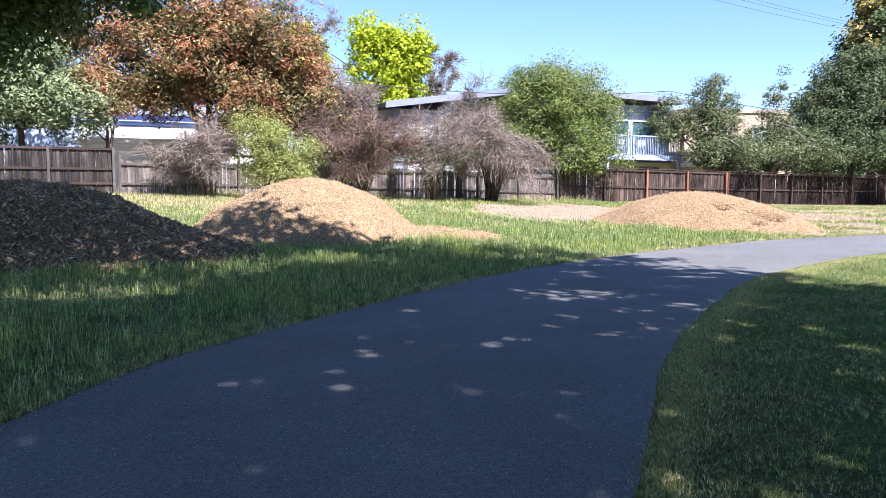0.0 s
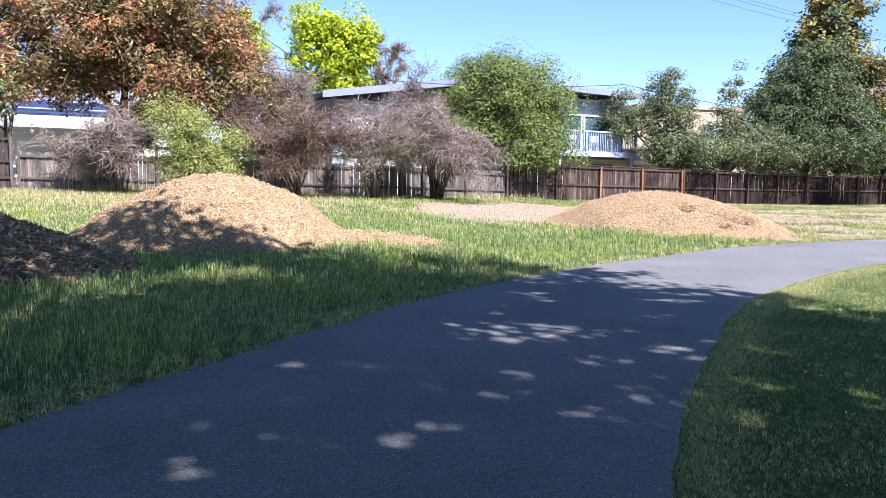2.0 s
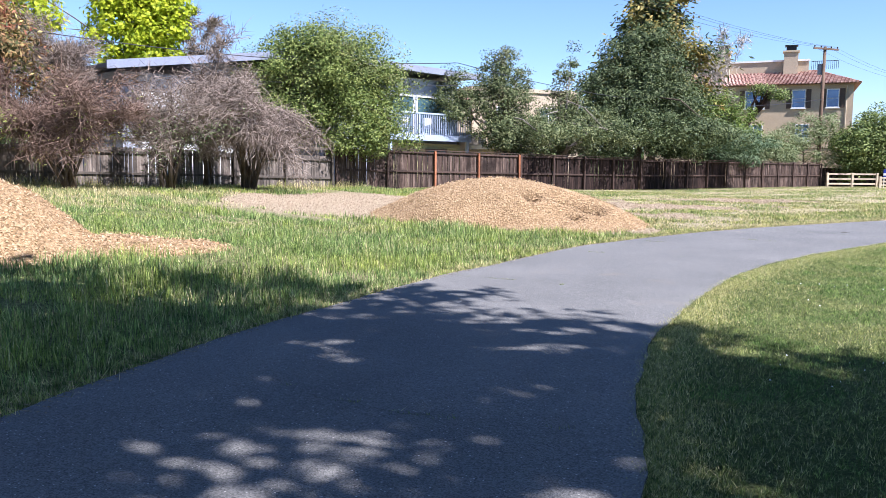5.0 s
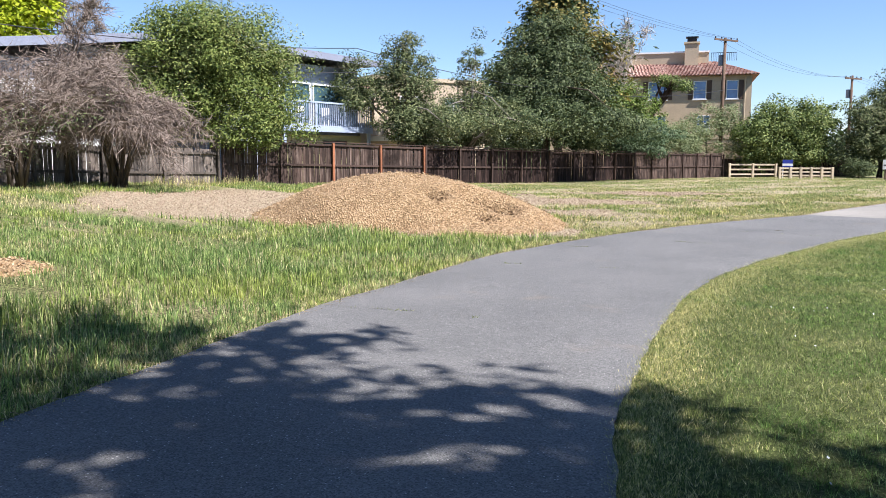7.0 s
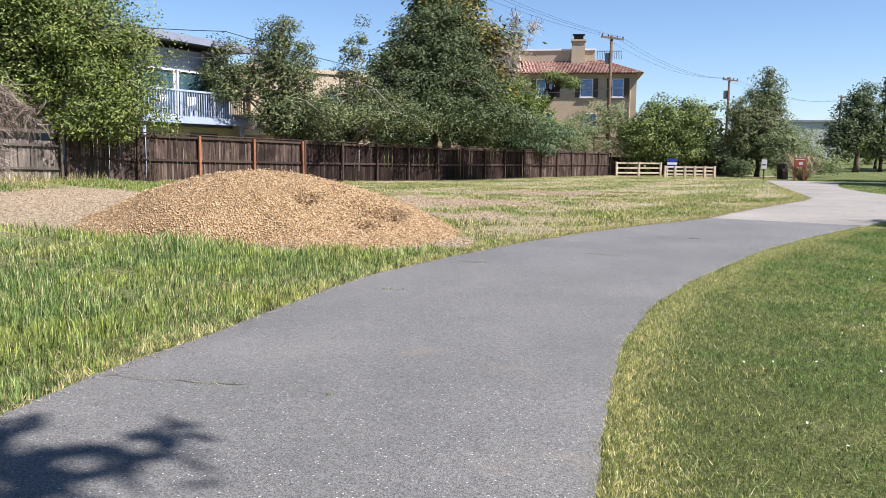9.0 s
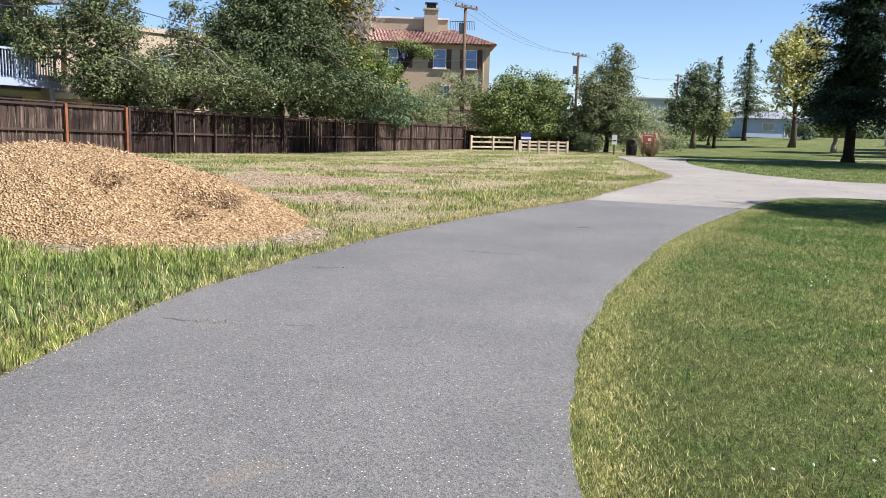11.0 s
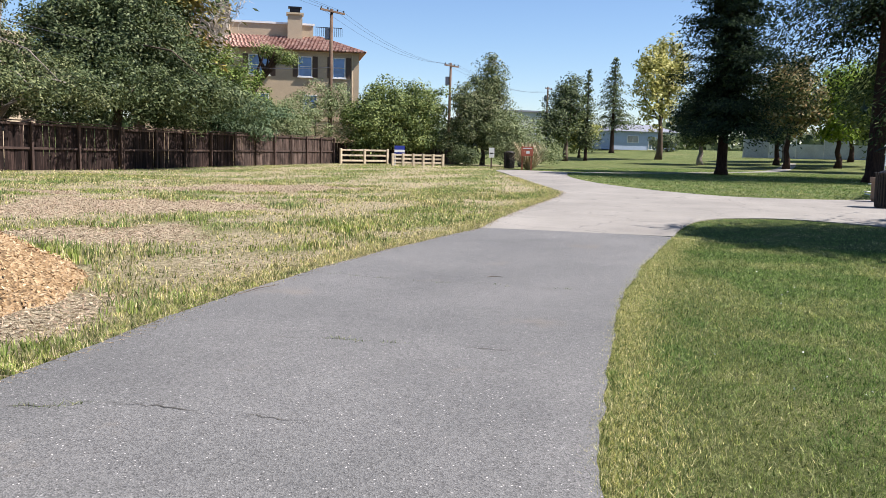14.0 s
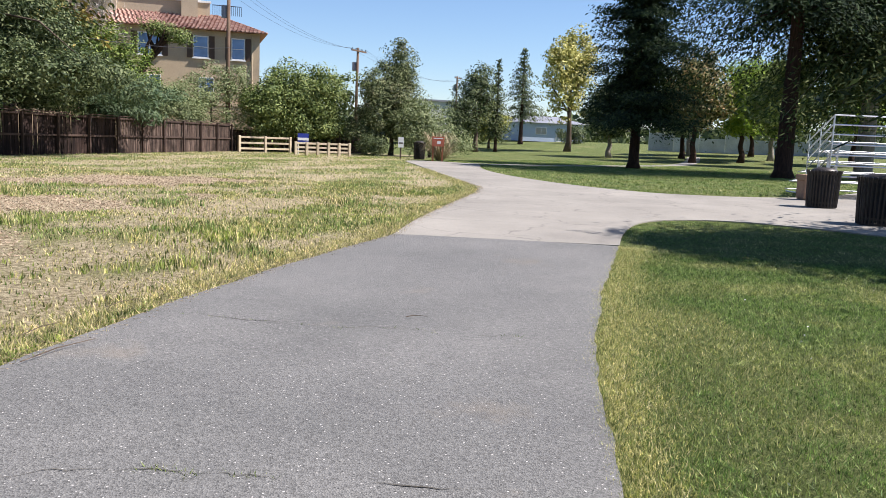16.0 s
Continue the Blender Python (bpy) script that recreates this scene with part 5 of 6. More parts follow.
west_shade = tree(SHADE, -9.5, 3.0, 8.0, 0.4, [(6.2, 5.5, 10.0, 4.4, 4.2, 1.6), (9.8, 8.0, 10.6, 3.6, 3.4, 1.5), (3.0, 6.5, 9.0, 4.2, 4.0, 1.8), (11.0, 1.0, 10.3, 4.5, 4.6, 1.7), (12.5, 8.0, 10.3, 3.4, 3.0, 1.2)], 0.3, LEAF_DARK, 91, gaps=(-9.5, 3.0),
     clumps=560, per=85, clump=0.8, group="shade trees by the path", forks=16, low=0.5)
part("low_bough_leaves", crown_mesh([(3.9, 10.2, 4.5, 2.4, 1.8, 0.7), (2.2, 9.6, 4.1, 2.6, 1.8, 1.0)], 330, 120, 0.45, 0.11, LEAF_MID, 95, droop=0.3)[0], None, west_shade)
part("low_bough", tube(bmesh.new(), [(0, 0, 4.6), (0.6, 4, 5.6), (2.2, 8.4, 5.2), (3.4, 10.2, 4.7)], [0.16, 0.12, 0.07, 0.02], 7), BARK, west_shade, smooth=True)
# Last five lobes are out of view, added to block sky and sun
tree(SHADE, 4.5, -8.5, 9.0, 0.45, [(0, 0, 11, 5.6, 5.2, 2.2), (2.0, 5.0, 10.5, 4.6, 4.0, 1.8), (-3.5, 4.5, 10.5, 4.0, 4.0, 1.8), (1.2, 9.4, 10.4, 3.8, 3.2, 1.5), (-4.2, 9.0, 9.6, 3.6, 3.2, 1.3), (-0.8, 12.0, 10.2, 3.0, 2.6, 1.2), (0, -6, 9.5, 7, 6, 2.0), (7.5, -2, 9.5, 5.5, 6, 2.0), (-7.5, -2, 9.0, 6, 6, 2.0)], 0.4, LEAF_DARK, 92, gaps=(4.5, -8.5), clumps=2100, per=60, clump=0.85, group="shade trees by the path", forks=14, low=0.5)
conifer("redwood shading the lawn by the crossing", 28.4, 15.0, 14, 0.4, 5.4, 0.34, LEAF_REDWOOD, 97, bare=4.8, per=4000, tiers=18, shape=0.5, slim=0.34)


def far_woods():
    """A low belt of trees round the horizon."""
    r = np.random.RandomState(8)
    n = 26000
    a = r.uniform(radians(-75), radians(120), n)
    d = r.uniform(165, 215, n)
    top = 5.5 + 2.5 * waves(a * 180, 0 * a, 22, 5) + 1.5 * waves(a * 180, 0 * a, 7, 6)
    z = r.uniform(0, 1, n) * top
    p = np.stack([20 + np.sin(a) * d, 20 + np.cos(a) * d, z + 1.5], 1)
    tagged(new("far_woods", scatter_quads("far_woods", p, r, (1.2, 2.6), (0.8, 1.6), LEAF_DARK, 0.9)), "distant belt of dark green trees", "trees", kind="stuff")


far_woods()
# ---- poles, signs, bins and bleachers ----
def utility_pole(label, x, y, height, turn, arms):
    p = thing("utility_pole", label, "pole", (x, y, gzf(x, y)), turn, group="utility poles")
    part("shaft", tube(bmesh.new(), [(0, 0, -0.3), (0, 0, height * 0.5), (0.05, 0, height)], [0.16, 0.14, 0.11], 10), POLE_WOOD, p, smooth=True)
    for z, w in arms:
        a = part("crossarm", boxed(-w / 2, w / 2, -0.2, -0.112, z - 0.07, z + 0.07, bevel=0.008), POLE_WOOD, p)
        for s in (-0.46, -0.2, 0.2, 0.46):
            part("insulator", tube(bmesh.new(), [(w * s, -0.155, z + 0.072), (w * s, -0.155, z + 0.16), (w * s, -0.155, z + 0.22)], [0.03, 0.055, 0.035], 8), IRON, a)
    part("transformer", tube(bmesh.new(), [(0.02, 0.34, height - 2.1), (0.02, 0.34, height - 1.3)], [0.2, 0.2], 12), FASCIA, p)
    return p


def wire(label, a, b, sag, r=0.008):
    a, b = Vector(a), Vector(b)
    pts = [a.lerp(b, i / 14) - Vector((0, 0, sag * 4 * (i / 14) * (1 - i / 14))) for i in range(15)]
    ob = new("overhead_cable", mesh_of("overhead_cable", tube(bmesh.new(), pts, [r] * 15, 5), WIRE, True))
    tagged(ob, label, "cable", "overhead cables")


utility_pole("brown wooden utility pole with a crossarm", 45.2, 63.0, 10.8, 8, ((10.6, 2.5),))
utility_pole("brown wooden utility pole with a crossarm", 66.2, 70.6, 9.4, 8, ((9.1, 2.4),))
utility_pole("far dark wooden utility pole", 104, 86, 9.8, 5, ((9.5, 1.8),))
for s in (-1.0, 0.3, 1.0):
    wire("thin black overhead cable", (45.2 + s, 63.0, 10.8), (66.2 + s, 70.6, 9.3), 0.9)
    wire("thin black overhead cable", (66.2 + s, 70.6, 9.3), (104 + s, 86, 9.6), 1.0)
    wire("thin black overhead cable", (45.2 + s, 63.0, 10.8), (4 + s, 36, 11.2), 0.9)
wire("black service cable above the fence", (45.2, 62.8, 6.8), (12.0, 47.2, 6.5), 1.2, 0.016)
wire("black service cable above the fence", (12.0, 47.2, 6.5), (-8.0, 39.5, 6.4), 0.5, 0.018)
wire("black service cable above the fence", (12.0, 47.2, 5.4), (-8.0, 39.5, 5.3), 0.4, 0.016)


def slatted_bin(label, x, y, height, r):
    b = thing("litter_bin", label, "litter bin", (x, y, gzf(x, y) + 0.03), group="slatted litter bins")
    body = part("liner", tube(bmesh.new(), [(0, 0, 0.05), (0, 0, height * 0.84)], [r * 0.78, r * 0.86], 20), IRON, b)
    for z, rr in ((0.0, 0.94), (height * 0.1, 0.95), (height * 0.82, 1.0)):
        bm = bmesh.new()
        n = 28
        for k in range(n):
            a0, a1 = math.tau * k / n, math.tau * (k + 1) / n
            q = [(math.cos(a) * r * rr * m, math.sin(a) * r * rr * m, z + dz) for a in (a0, a1) for m in (0.94, 1.0) for dz in (0, 0.05)]
            vs = [bm.verts.new(p) for p in q]
            for f in ((2, 3, 7, 6), (1, 5, 7, 3), (0, 1, 5, 4), (0, 2, 6, 4)):
                bm.faces.new([vs[i] for i in f])
        part("ring", bm, BIN_METAL, b)
    n = 30
    slat = bmesh.new()
    tube(slat, [(r * 0.95, 0, 0.02), (r * 1.0, 0, height * 0.45), (r * 1.02, 0, height * 0.82), (r * 1.13, 0, height * 0.93)], [0.022] * 4, 4)
    sm = mesh_of("slat", slat, BIN_METAL)
    for k in range(n):
        o = new("slat", sm)
        o.parent = b
        o.matrix_basis = pose(0, 0, 0, 0, 0, 360 * k / n)
    part("lid", tube(bmesh.new(), [(0, 0, height * 0.86), (0, 0, height * 0.95), (0, 0, height)], [r * 0.95, r * 0.8, r * 0.45], 20), BIN_METAL, b, smooth=True)


slatted_bin("dark slatted metal litter bin on the pad", 34.0, 23.9, 1.1, 0.4)
slatted_bin("dark slatted metal litter bin on the pad", 29.3, 21.9, 1.1, 0.4)
slatted_bin("dark litter bin beside the far path", 52.3, 52.2, 1.2, 0.36)

crate = thing("storage_box", "brown wooden storage box with white scrawl on the pad", "box", (37.5, 24.75, gzf(37.5, 24.75) + 0.03), -54)
part("body", boxed(-0.5, 0.42, -0.3, 0.3, 0.06, 0.62, bevel=0.01), CARD, crate)
part("lid", boxed(-0.54, 0.46, -0.34, 0.34, 0.622, 0.8, bevel=0.012), CARD, crate)
for s in (-0.4, 0.32):
    part("runner", boxed(s - 0.06, s + 0.06, -0.3, 0.3, 0, 0.058), CARD, crate)
for k in range(5):
    x = -0.4 + k * 0.085
    part("scrawl", boxed(x, x + 0.03, -0.306, -0.3015, 0.28, 0.36 + 0.05 * (k % 2)), WHITE, crate, "white scrawled mark")


def bleachers():
    b = thing("bleachers", "aluminium bleachers with tube guard rails on the pad", "bleachers", (41.9, 22.9, gzf(43, 23) + 0.03), 36)
    # rows climb towards -x; benches run along y
    rows, length = 5, 6.4
    for i in range(rows):
        x, z = 1.5 - i * 0.62, 0.42 + i * 0.36
        part("seat_plank", boxed(x - 0.13, x + 0.13, -length / 2, length / 2, z, z + 0.045, bevel=0.006), ALU, b)
        part("foot_plank", boxed(x + 0.2, x + 0.44, -length / 2, length / 2, z - 0.3, z - 0.26, bevel=0.006), ALU, b)
        for y in (-length / 2 + 0.4, 0, length / 2 - 0.4):
            part("leg", boxed(x - 0.03, x + 0.03, y - 0.03, y + 0.03, 0, z - 0.002), ALU, b)
    for y in (-length / 2 + 0.4, 0, length / 2 - 0.4):
        part("stringer", rod((1.8, y, 0.1), (-1.3, y, 1.86), 0.035), ALU, b)
        part("brace", rod((1.2, y, 0.05), (-1.2, y, 1.2), 0.025), ALU, b)
    for z in (0.75, 1.1, 1.45, 1.8, 2.12, 2.44, 2.75):
        part("guard_rail", rod((-1.35, -length / 2, z), (-1.35, length / 2, z), 0.024), ALU, b)
    for y in (-length / 2, -length / 6, length / 6, length / 2):
        part("guard_post", rod((-1.35, y, 0), (-1.35, y, 2.76), 0.028), ALU, b)
    for y in (-length / 2, length / 2):
        for k in range(4):
            z = 1.9 + k * 0.28
            part("side_rail", rod((-1.35, y, z), (0.2 + k * 0.1, y, z - 0.9), 0.022), ALU, b)
        for x, z in ((0.3, 1.8), (-0.5, 2.3)):
            part("side_post", rod((x, y, 0.2), (x, y, z), 0.022), ALU, b)
        part("base_rail", rod((1.8, y, 0.05), (-1.35, y, 0.05), 0.03), ALU, b)
    return b


bleachers()

red = thing("trail_sign", "faded red board sign on two wooden posts", "sign", (50.3, 49.2, gzf(50, 49)), -46)
part("panel", boxed(-0.38, 0.38, -0.03, 0.03, 0.95, 1.55, bevel=0.01), SIGN_RED, red)
part("emblem", boxed(-0.06, 0.16, -0.036, -0.0315, 1.1, 1.28), WHITE, red, "small pale emblem")
part("text_bar", boxed(-0.3, 0.3, -0.036, -0.0315, 1.42, 1.47), WHITE, red, "unreadable pale line of text")
for s in (-0.3, 0.3):
    part("post", boxed(s - 0.05, s + 0.05, 0.032, 0.12, -0.2, 1.58), POST_RED, red)
note = thing("notice_sign", "small white notice on a dark post", "sign", (51.2, 52.9, gzf(51, 52)), -44)
part("panel", boxed(-0.18, 0.18, -0.02, 0.02, 0.75, 1.42), WHITE, note)
part("text_bar", boxed(-0.12, 0.12, -0.026, -0.0215, 1.0, 1.08), IRON, note, "unreadable dark line of text")
part("post", boxed(-0.05, 0.05, 0.022, 0.1, -0.2, 1.3), BARK, note)
estate = thing("yard_sign", "blue and white sign board behind the rail fence", "sign", (47.6, 58.3, 0.0), -38)
part("panel", boxed(-0.36, 0.36, -0.02, 0.02, 0.85, 1.4), SIGN_BLUE, estate)
part("stripe", boxed(-0.36, 0.36, -0.026, -0.0215, 0.95, 1.12), WHITE, estate, "white stripe")
for s in (-0.3, 0.3):
    part("post", boxed(s - 0.03, s + 0.03, 0.022, 0.08, -0.2, 1.4), WHITE, estate)


def flax(x, y):
    rs = np.random.RandomState(5)
    base = thing("flax_plant", "spiky striped flax clump beside the red sign", "plant", (x, y, gzf(x, y)))
    v, f = [], []
    for k in range(380):
        a, r, h = rs.uniform(0, math.tau), rs.uniform(0.3, 1.6), rs.uniform(0.4, 1.9)
        d = np.array((math.cos(a), math.sin(a), 0))
        s = np.array((-math.sin(a), math.cos(a), 0)) * 0.026
        p = [d * 0.12, d * r * 0.5 + (0, 0, h * 0.62), d * r * 0.8 + (0, 0, h), d * r * 1.1 + (0, 0, h * rs.uniform(0.6, 1.0))]
        n = len(v)
        for i, q in enumerate(p):
            w = (0.8, 1.0, 0.7, 0.1)[i]
            v += [q - s * w, q + s * w]
        f += [(n + 2 * i, n + 2 * i + 1, n + 2 * i + 3, n + 2 * i + 2) for i in range(3)]
    part("leaves", raw_mesh("leaves", np.array(v), np.array(f), FLAX), None, base)


flax(51.6, 50.0)


def court_screen(a, b, label):
    """A tall court fence: posts, rails and pale windscreen panels."""
    a, b = Vector((*a, 0)), Vector((*b, 0))
    run = b - a
    f = thing("court_fence", label, "fence", (a.x, a.y, gzf(a.x, a.y)), math.degrees(math.atan2(run.y, run.x)))
    n = int(run.length / 3)
    st = run.length / n
    for i in range(n + 1):
        part("post", rod((i * st, 0, -1.0), (i * st, 0, 3.2), 0.05), ALU, f)
    for i in range(n):
        part("screen_panel", boxed(i * st + 0.06, (i + 1) * st - 0.06, -0.015, 0.015, 0.05, 1.9 + 0.5 * (i % 3 == 0)), SCREEN, f)
        part("top_rail", rod((i * st + 0.05, 0, 3.15), ((i + 1) * st - 0.05, 0, 3.15), 0.03), ALU, f)


SCREEN = surface("pale_blue_grey_windscreen", (0.42, 0.46, 0.5), 0.2, 0.5, 12, 0.8, each=0.1)
court_screen((112.7, 60.5), (118, 22), "tall court fence with pale blue-grey windscreens")
# ---- fences ----
def board_mesh(name, w, h, t, notch, material):
    bm = bmesh.new()
    outline = [(-w / 2, 0), (w / 2, 0), (w / 2, h - notch), (w / 2 - notch, h), (-w / 2 + notch, h), (-w / 2, h - notch)]
    a = [bm.verts.new((x, -t / 2, z)) for x, z in outline]
    b = [bm.verts.new((x, t / 2, z)) for x, z in outline]
    bm.faces.new(a)
    bm.faces.new(b[::-1])
    for i in range(len(a)):
        j = (i + 1) % len(a)
        bm.faces.new((a[j], a[i], b[i], b[j]))
    return mesh_of(name, bm, material)


def fence(label, a, b, height, board_mat, post_mat, rail_mat, seed, cap=True, bays=2.44, gap_chance=0.0, rough=0.03, levels=(0.8,), open_top=0.0, plain_posts=0):
    """A board fence from a to b: posts and rails on the near face, boards behind them; open_top: a gap under the top rail."""
    rs = random.Random(seed)
    a, b = Vector((*a, 0)), Vector((*b, 0))
    run = (b - a)
    turn = math.degrees(math.atan2(run.y, run.x))
    base = thing("board_fence", label, "fence", (a.x, a.y, 0), turn)
    length = run.length

    def foot(s):
        p = a + run * (s / length)
        return gzf(p.x, p.y)

    n = max(1, round(length / bays))
    step = length / n
    for i in range(n):
        z0, z1 = foot(i * step), foot((i + 1) * step)
        for h, hh in [(v, 0.09) for v in levels] + [(height - 0.14, 0.12 if open_top else 0.09)]:
            bm = box(bmesh.new(), 0.0, step - 0.02, -0.075, -0.035, h, h + hh, 0.004)
            for v in bm.verts:
                v.co.z += z0 + (z1 - z0) * v.co.x / step
                v.co.x += i * step + 0.01
            part("rail", bm, post_mat if open_top else rail_mat, base)
        if cap:
            bm = box(bmesh.new(), 0.0, step, -0.1, 0.04, height + 0.002, height + 0.04, 0.004)
            for v in bm.verts:
                v.co.z += z0 + (z1 - z0) * v.co.x / step
                v.co.x += i * step
            part("cap_rail", bm, rail_mat, base)
    shapes = [board_mesh("board", w, height - open_top + e, 0.02, 0.0 if cap else 0.02, board_mat) for w, e in ((0.136, -0.01), (0.14, -0.02), (0.13, 0.0), (0.138, -0.015 - rough))]
    s = 0.07
    while s < length:
        if rs.random() > gap_chance:
            ob = new("board", rs.choice(shapes))
            ob.parent = base
            ob.matrix_basis = pose(s, rs.uniform(-0.004, 0.012), foot(s) - 0.02 + rs.uniform(-rough, 0) * 0.7, rs.uniform(-0.4, 0.4), rs.uniform(-0.5, 0.5) * (1 + 20 * rough), rs.uniform(-1.2, 1.2))
        s += 0.142 + rs.uniform(0, 0.006)
    post = boxed(-0.05, 0.05, -0.17, -0.078, -0.2, height - 0.02, bevel=0.006)
    pm = mesh_of("post", post, post_mat)
    dark = mesh_of("post", boxed(-0.05, 0.05, -0.17, -0.078, -0.2, height - 0.02, bevel=0.006), rail_mat)
    for i in range(n + 1):
        ob = new("post", dark if i < plain_posts else pm)
        ob.parent = base
        ob.matrix_basis = pose(i * step, 0, foot(i * step), 0, rs.uniform(-0.6, 0.6), 0)
    return base


def rail_fence(label, a, b, height, rails, posts):
    a, b = Vector((*a, 0)), Vector((*b, 0))
    run = b - a
    base = thing("rail_fence", label, "fence", (a.x, a.y, gzf(a.x, a.y)), math.degrees(math.atan2(run.y, run.x)), group="pale rail fences")
    rs = random.Random(int(a.x * 10))
    for i in range(posts):
        x = run.length * i / (posts - 1)
        part("post", boxed(x - 0.08, x + 0.08, -0.08, 0.08, -0.2, height, bevel=0.012), RAIL_PALE, base)
    for i in range(posts - 1):
        x0, x1 = run.length * i / (posts - 1), run.length * (i + 1) / (posts - 1)
        for k in range(rails):
            z = 0.24 + k * (height - 0.34) / (rails - 1)
            part("rail", boxed(x0 + 0.082, x1 - 0.082, -0.03, 0.03, z - 0.06 + rs.uniform(-0.01, 0.01), z + 0.06, bevel=0.008), RAIL_PALE, base)


fence("old grey board fence with leaning uneven boards", (-36.0, 20.8), (-13.3, 33.15), 1.92, BOARD_GREY, POST_GREY, RAIL_DARK, 3, cap=False, gap_chance=0.03, rough=0.06, levels=(0.42, 1.0))
fence("weathered grey board fence behind dead shrubs", (-13.1, 33.25), (5.4, 43.6), 1.8, BOARD_PALE, POST_GREY, RAIL_DARK, 5, cap=False, gap_chance=0.0, rough=0.04, levels=(0.42, 1.2), open_top=0.34)
fence("red-brown board fence with redwood posts", (5.6, 43.8), (15.4, 47.74), 1.84, BOARD_RED, POST_RED, RAIL_DARK, 7, plain_posts=2)
# These two sections carry tree shade in their board colour
fence("dark board fence in the shade of overhanging branches", (15.5, 47.78), (24.0, 51.2), 1.84, BOARD_SHADED, RAIL_DARK, RAIL_DARK, 8)
fence("red-brown board fence darkened for the shade of trees", (24.1, 51.26), (32.4, 55.6), 1.8, BOARD_SHADED, RAIL_DARK, RAIL_DARK, 8)
fence("weathered red-brown board fence near the street", (32.5, 55.66), (44.6, 62.0), 1.8, BOARD_RED, RAIL_DARK, RAIL_DARK, 10)
rail_fence("pale three-rail wooden fence beside the board fence", (44.7, 61.2), (48.6, 60.6), 1.08, 3, 3)
rail_fence("pale three-rail wooden fence at the street end", (45.9, 57.2), (49.4, 55.8), 0.86, 3, 6)
fence("low dark board fence behind the leafy tree", (45.5, 63.5), (58.0, 62.0), 1.5, BOARD_RED, RAIL_DARK, RAIL_DARK, 9)
# ---- grass ----
def blades(name, x, y, height, width, material, seed, label, lean=0.35, short=False):
    """Thin blades that lean at random; short ones are one triangle each."""
    rs = np.random.RandomState(seed)
    n = len(x)
    z = gz(x, y) - 0.006
    a, b = rs.uniform(0, math.tau, n), rs.uniform(0, math.tau, n)
    dx, dy = np.cos(a) * width / 2, np.sin(a) * width / 2
    l = height * np.minimum(np.abs(rs.normal(0, lean, n)), lean * 1.6)
    mx, my = x + np.cos(b) * l * 0.35, y + np.sin(b) * l * 0.35
    if short:
        v = np.stack([np.stack([x - dx, y - dy, z], 1), np.stack([x + dx, y + dy, z], 1), np.stack([x + np.cos(b) * l, y + np.sin(b) * l, z + height], 1)], 1).reshape(-1, 3)
        tagged(new(name, raw_mesh(name, v, np.arange(3 * n).reshape(-1, 3), material)), label, "grass", kind="stuff")
        return
    v = np.stack([np.stack([x - dx, y - dy, z], 1), np.stack([x + dx, y + dy, z], 1),
                  np.stack([mx + dx * 0.7, my + dy * 0.7, z + height * 0.6], 1), np.stack([mx - dx * 0.7, my - dy * 0.7, z + height * 0.6], 1),
                  np.stack([x + np.cos(b) * l, y + np.sin(b) * l, z + height], 1)], 1).reshape(-1, 3)
    i = np.arange(n) * 5
    tri = np.vstack([np.stack([i, i + 1, i + 2], 1), np.stack([i, i + 2, i + 3], 1), np.stack([i + 3, i + 2, i + 4], 1)])
    ob = new(name, raw_mesh(name, v, tri, material))
    tagged(ob, label, "grass", kind="stuff")


def free_of_piles(x, y):
    ok = np.ones(len(x), bool)
    for p in PILES:
        ok &= pile_level(x, y, p, 0.98) <= 0
    ok &= pile_level(x, y, (-0.2, 21.5, 1.9, 0.9, 8.0, 0.28), 0.95) <= 0
    return ok


rs = np.random.RandomState(77)
# meadow: density falls with distance from the path
n = 560000
w = rs.uniform(0, 1, n) ** 1.5 * 29
s = rs.uniform(0, 1, n)
line, _ = resample(WEST_EDGE[1:11 + 12], 0.25)
idx = (s ** 0.85 * (len(line) - 2)).astype(int)
t = line[idx + 1] - line[idx]
t /= np.hypot(*t.T)[:, None]
p = line[idx] + t * rs.uniform(0, 0.25, n)[:, None] + np.stack([-t[:, 1], t[:, 0]], 1) * (w + 0.03)[:, None]
x, y = p.T
clumpy = waves(x, y, 2.2, 50) + 0.7 * waves(x, y, 0.6, 51)
chip = chips_zone(x, y)
keep = free_of_piles(x, y) & (y < fence_y(x) - 0.1) & (side(x, y, WEST_EDGE) > 0.0) & (rs.uniform(0, 1, n) > chip * 1.05 - 0.02) & (clumpy > -0.62) & (rs.uniform(0, 1, n) > 0.68 * straw_zone(x, y) * smoothstep(0.15, 0.7, w)) & (rs.uniform(0, 1, n) < np.where(x > 13, 0.75, 1.0))
x, y, w, clumpy = x[keep], y[keep], w[keep], clumpy[keep]
tall = np.interp(x, [-8, 0, 8, 13, 20, 40], [0.22, 0.22, 0.21, 0.14, 0.1, 0.09]) * np.interp(w, [0, 0.5, 1.5, 6, 20], [0.4, 0.75, 1.0, 0.85, 0.7])
tall = tall * (0.75 + 0.9 * np.clip(clumpy, -0.2, 0.7)) * rs.uniform(0.5, 1.25, len(x)) * (1 - 0.45 * straw_zone(x, y))
wide = 0.005 + 0.0009 * np.hypot(x - 4, y - 10) * 0.6
dryness = rs.uniform(0, 1, len(x)) < np.interp(x, [4, 9, 13, 20], [0.05, 0.12, 0.42, 0.52]) + 0.5 * waves(x, y, 3.5, 81) + 0.5 * straw_zone(x, y)
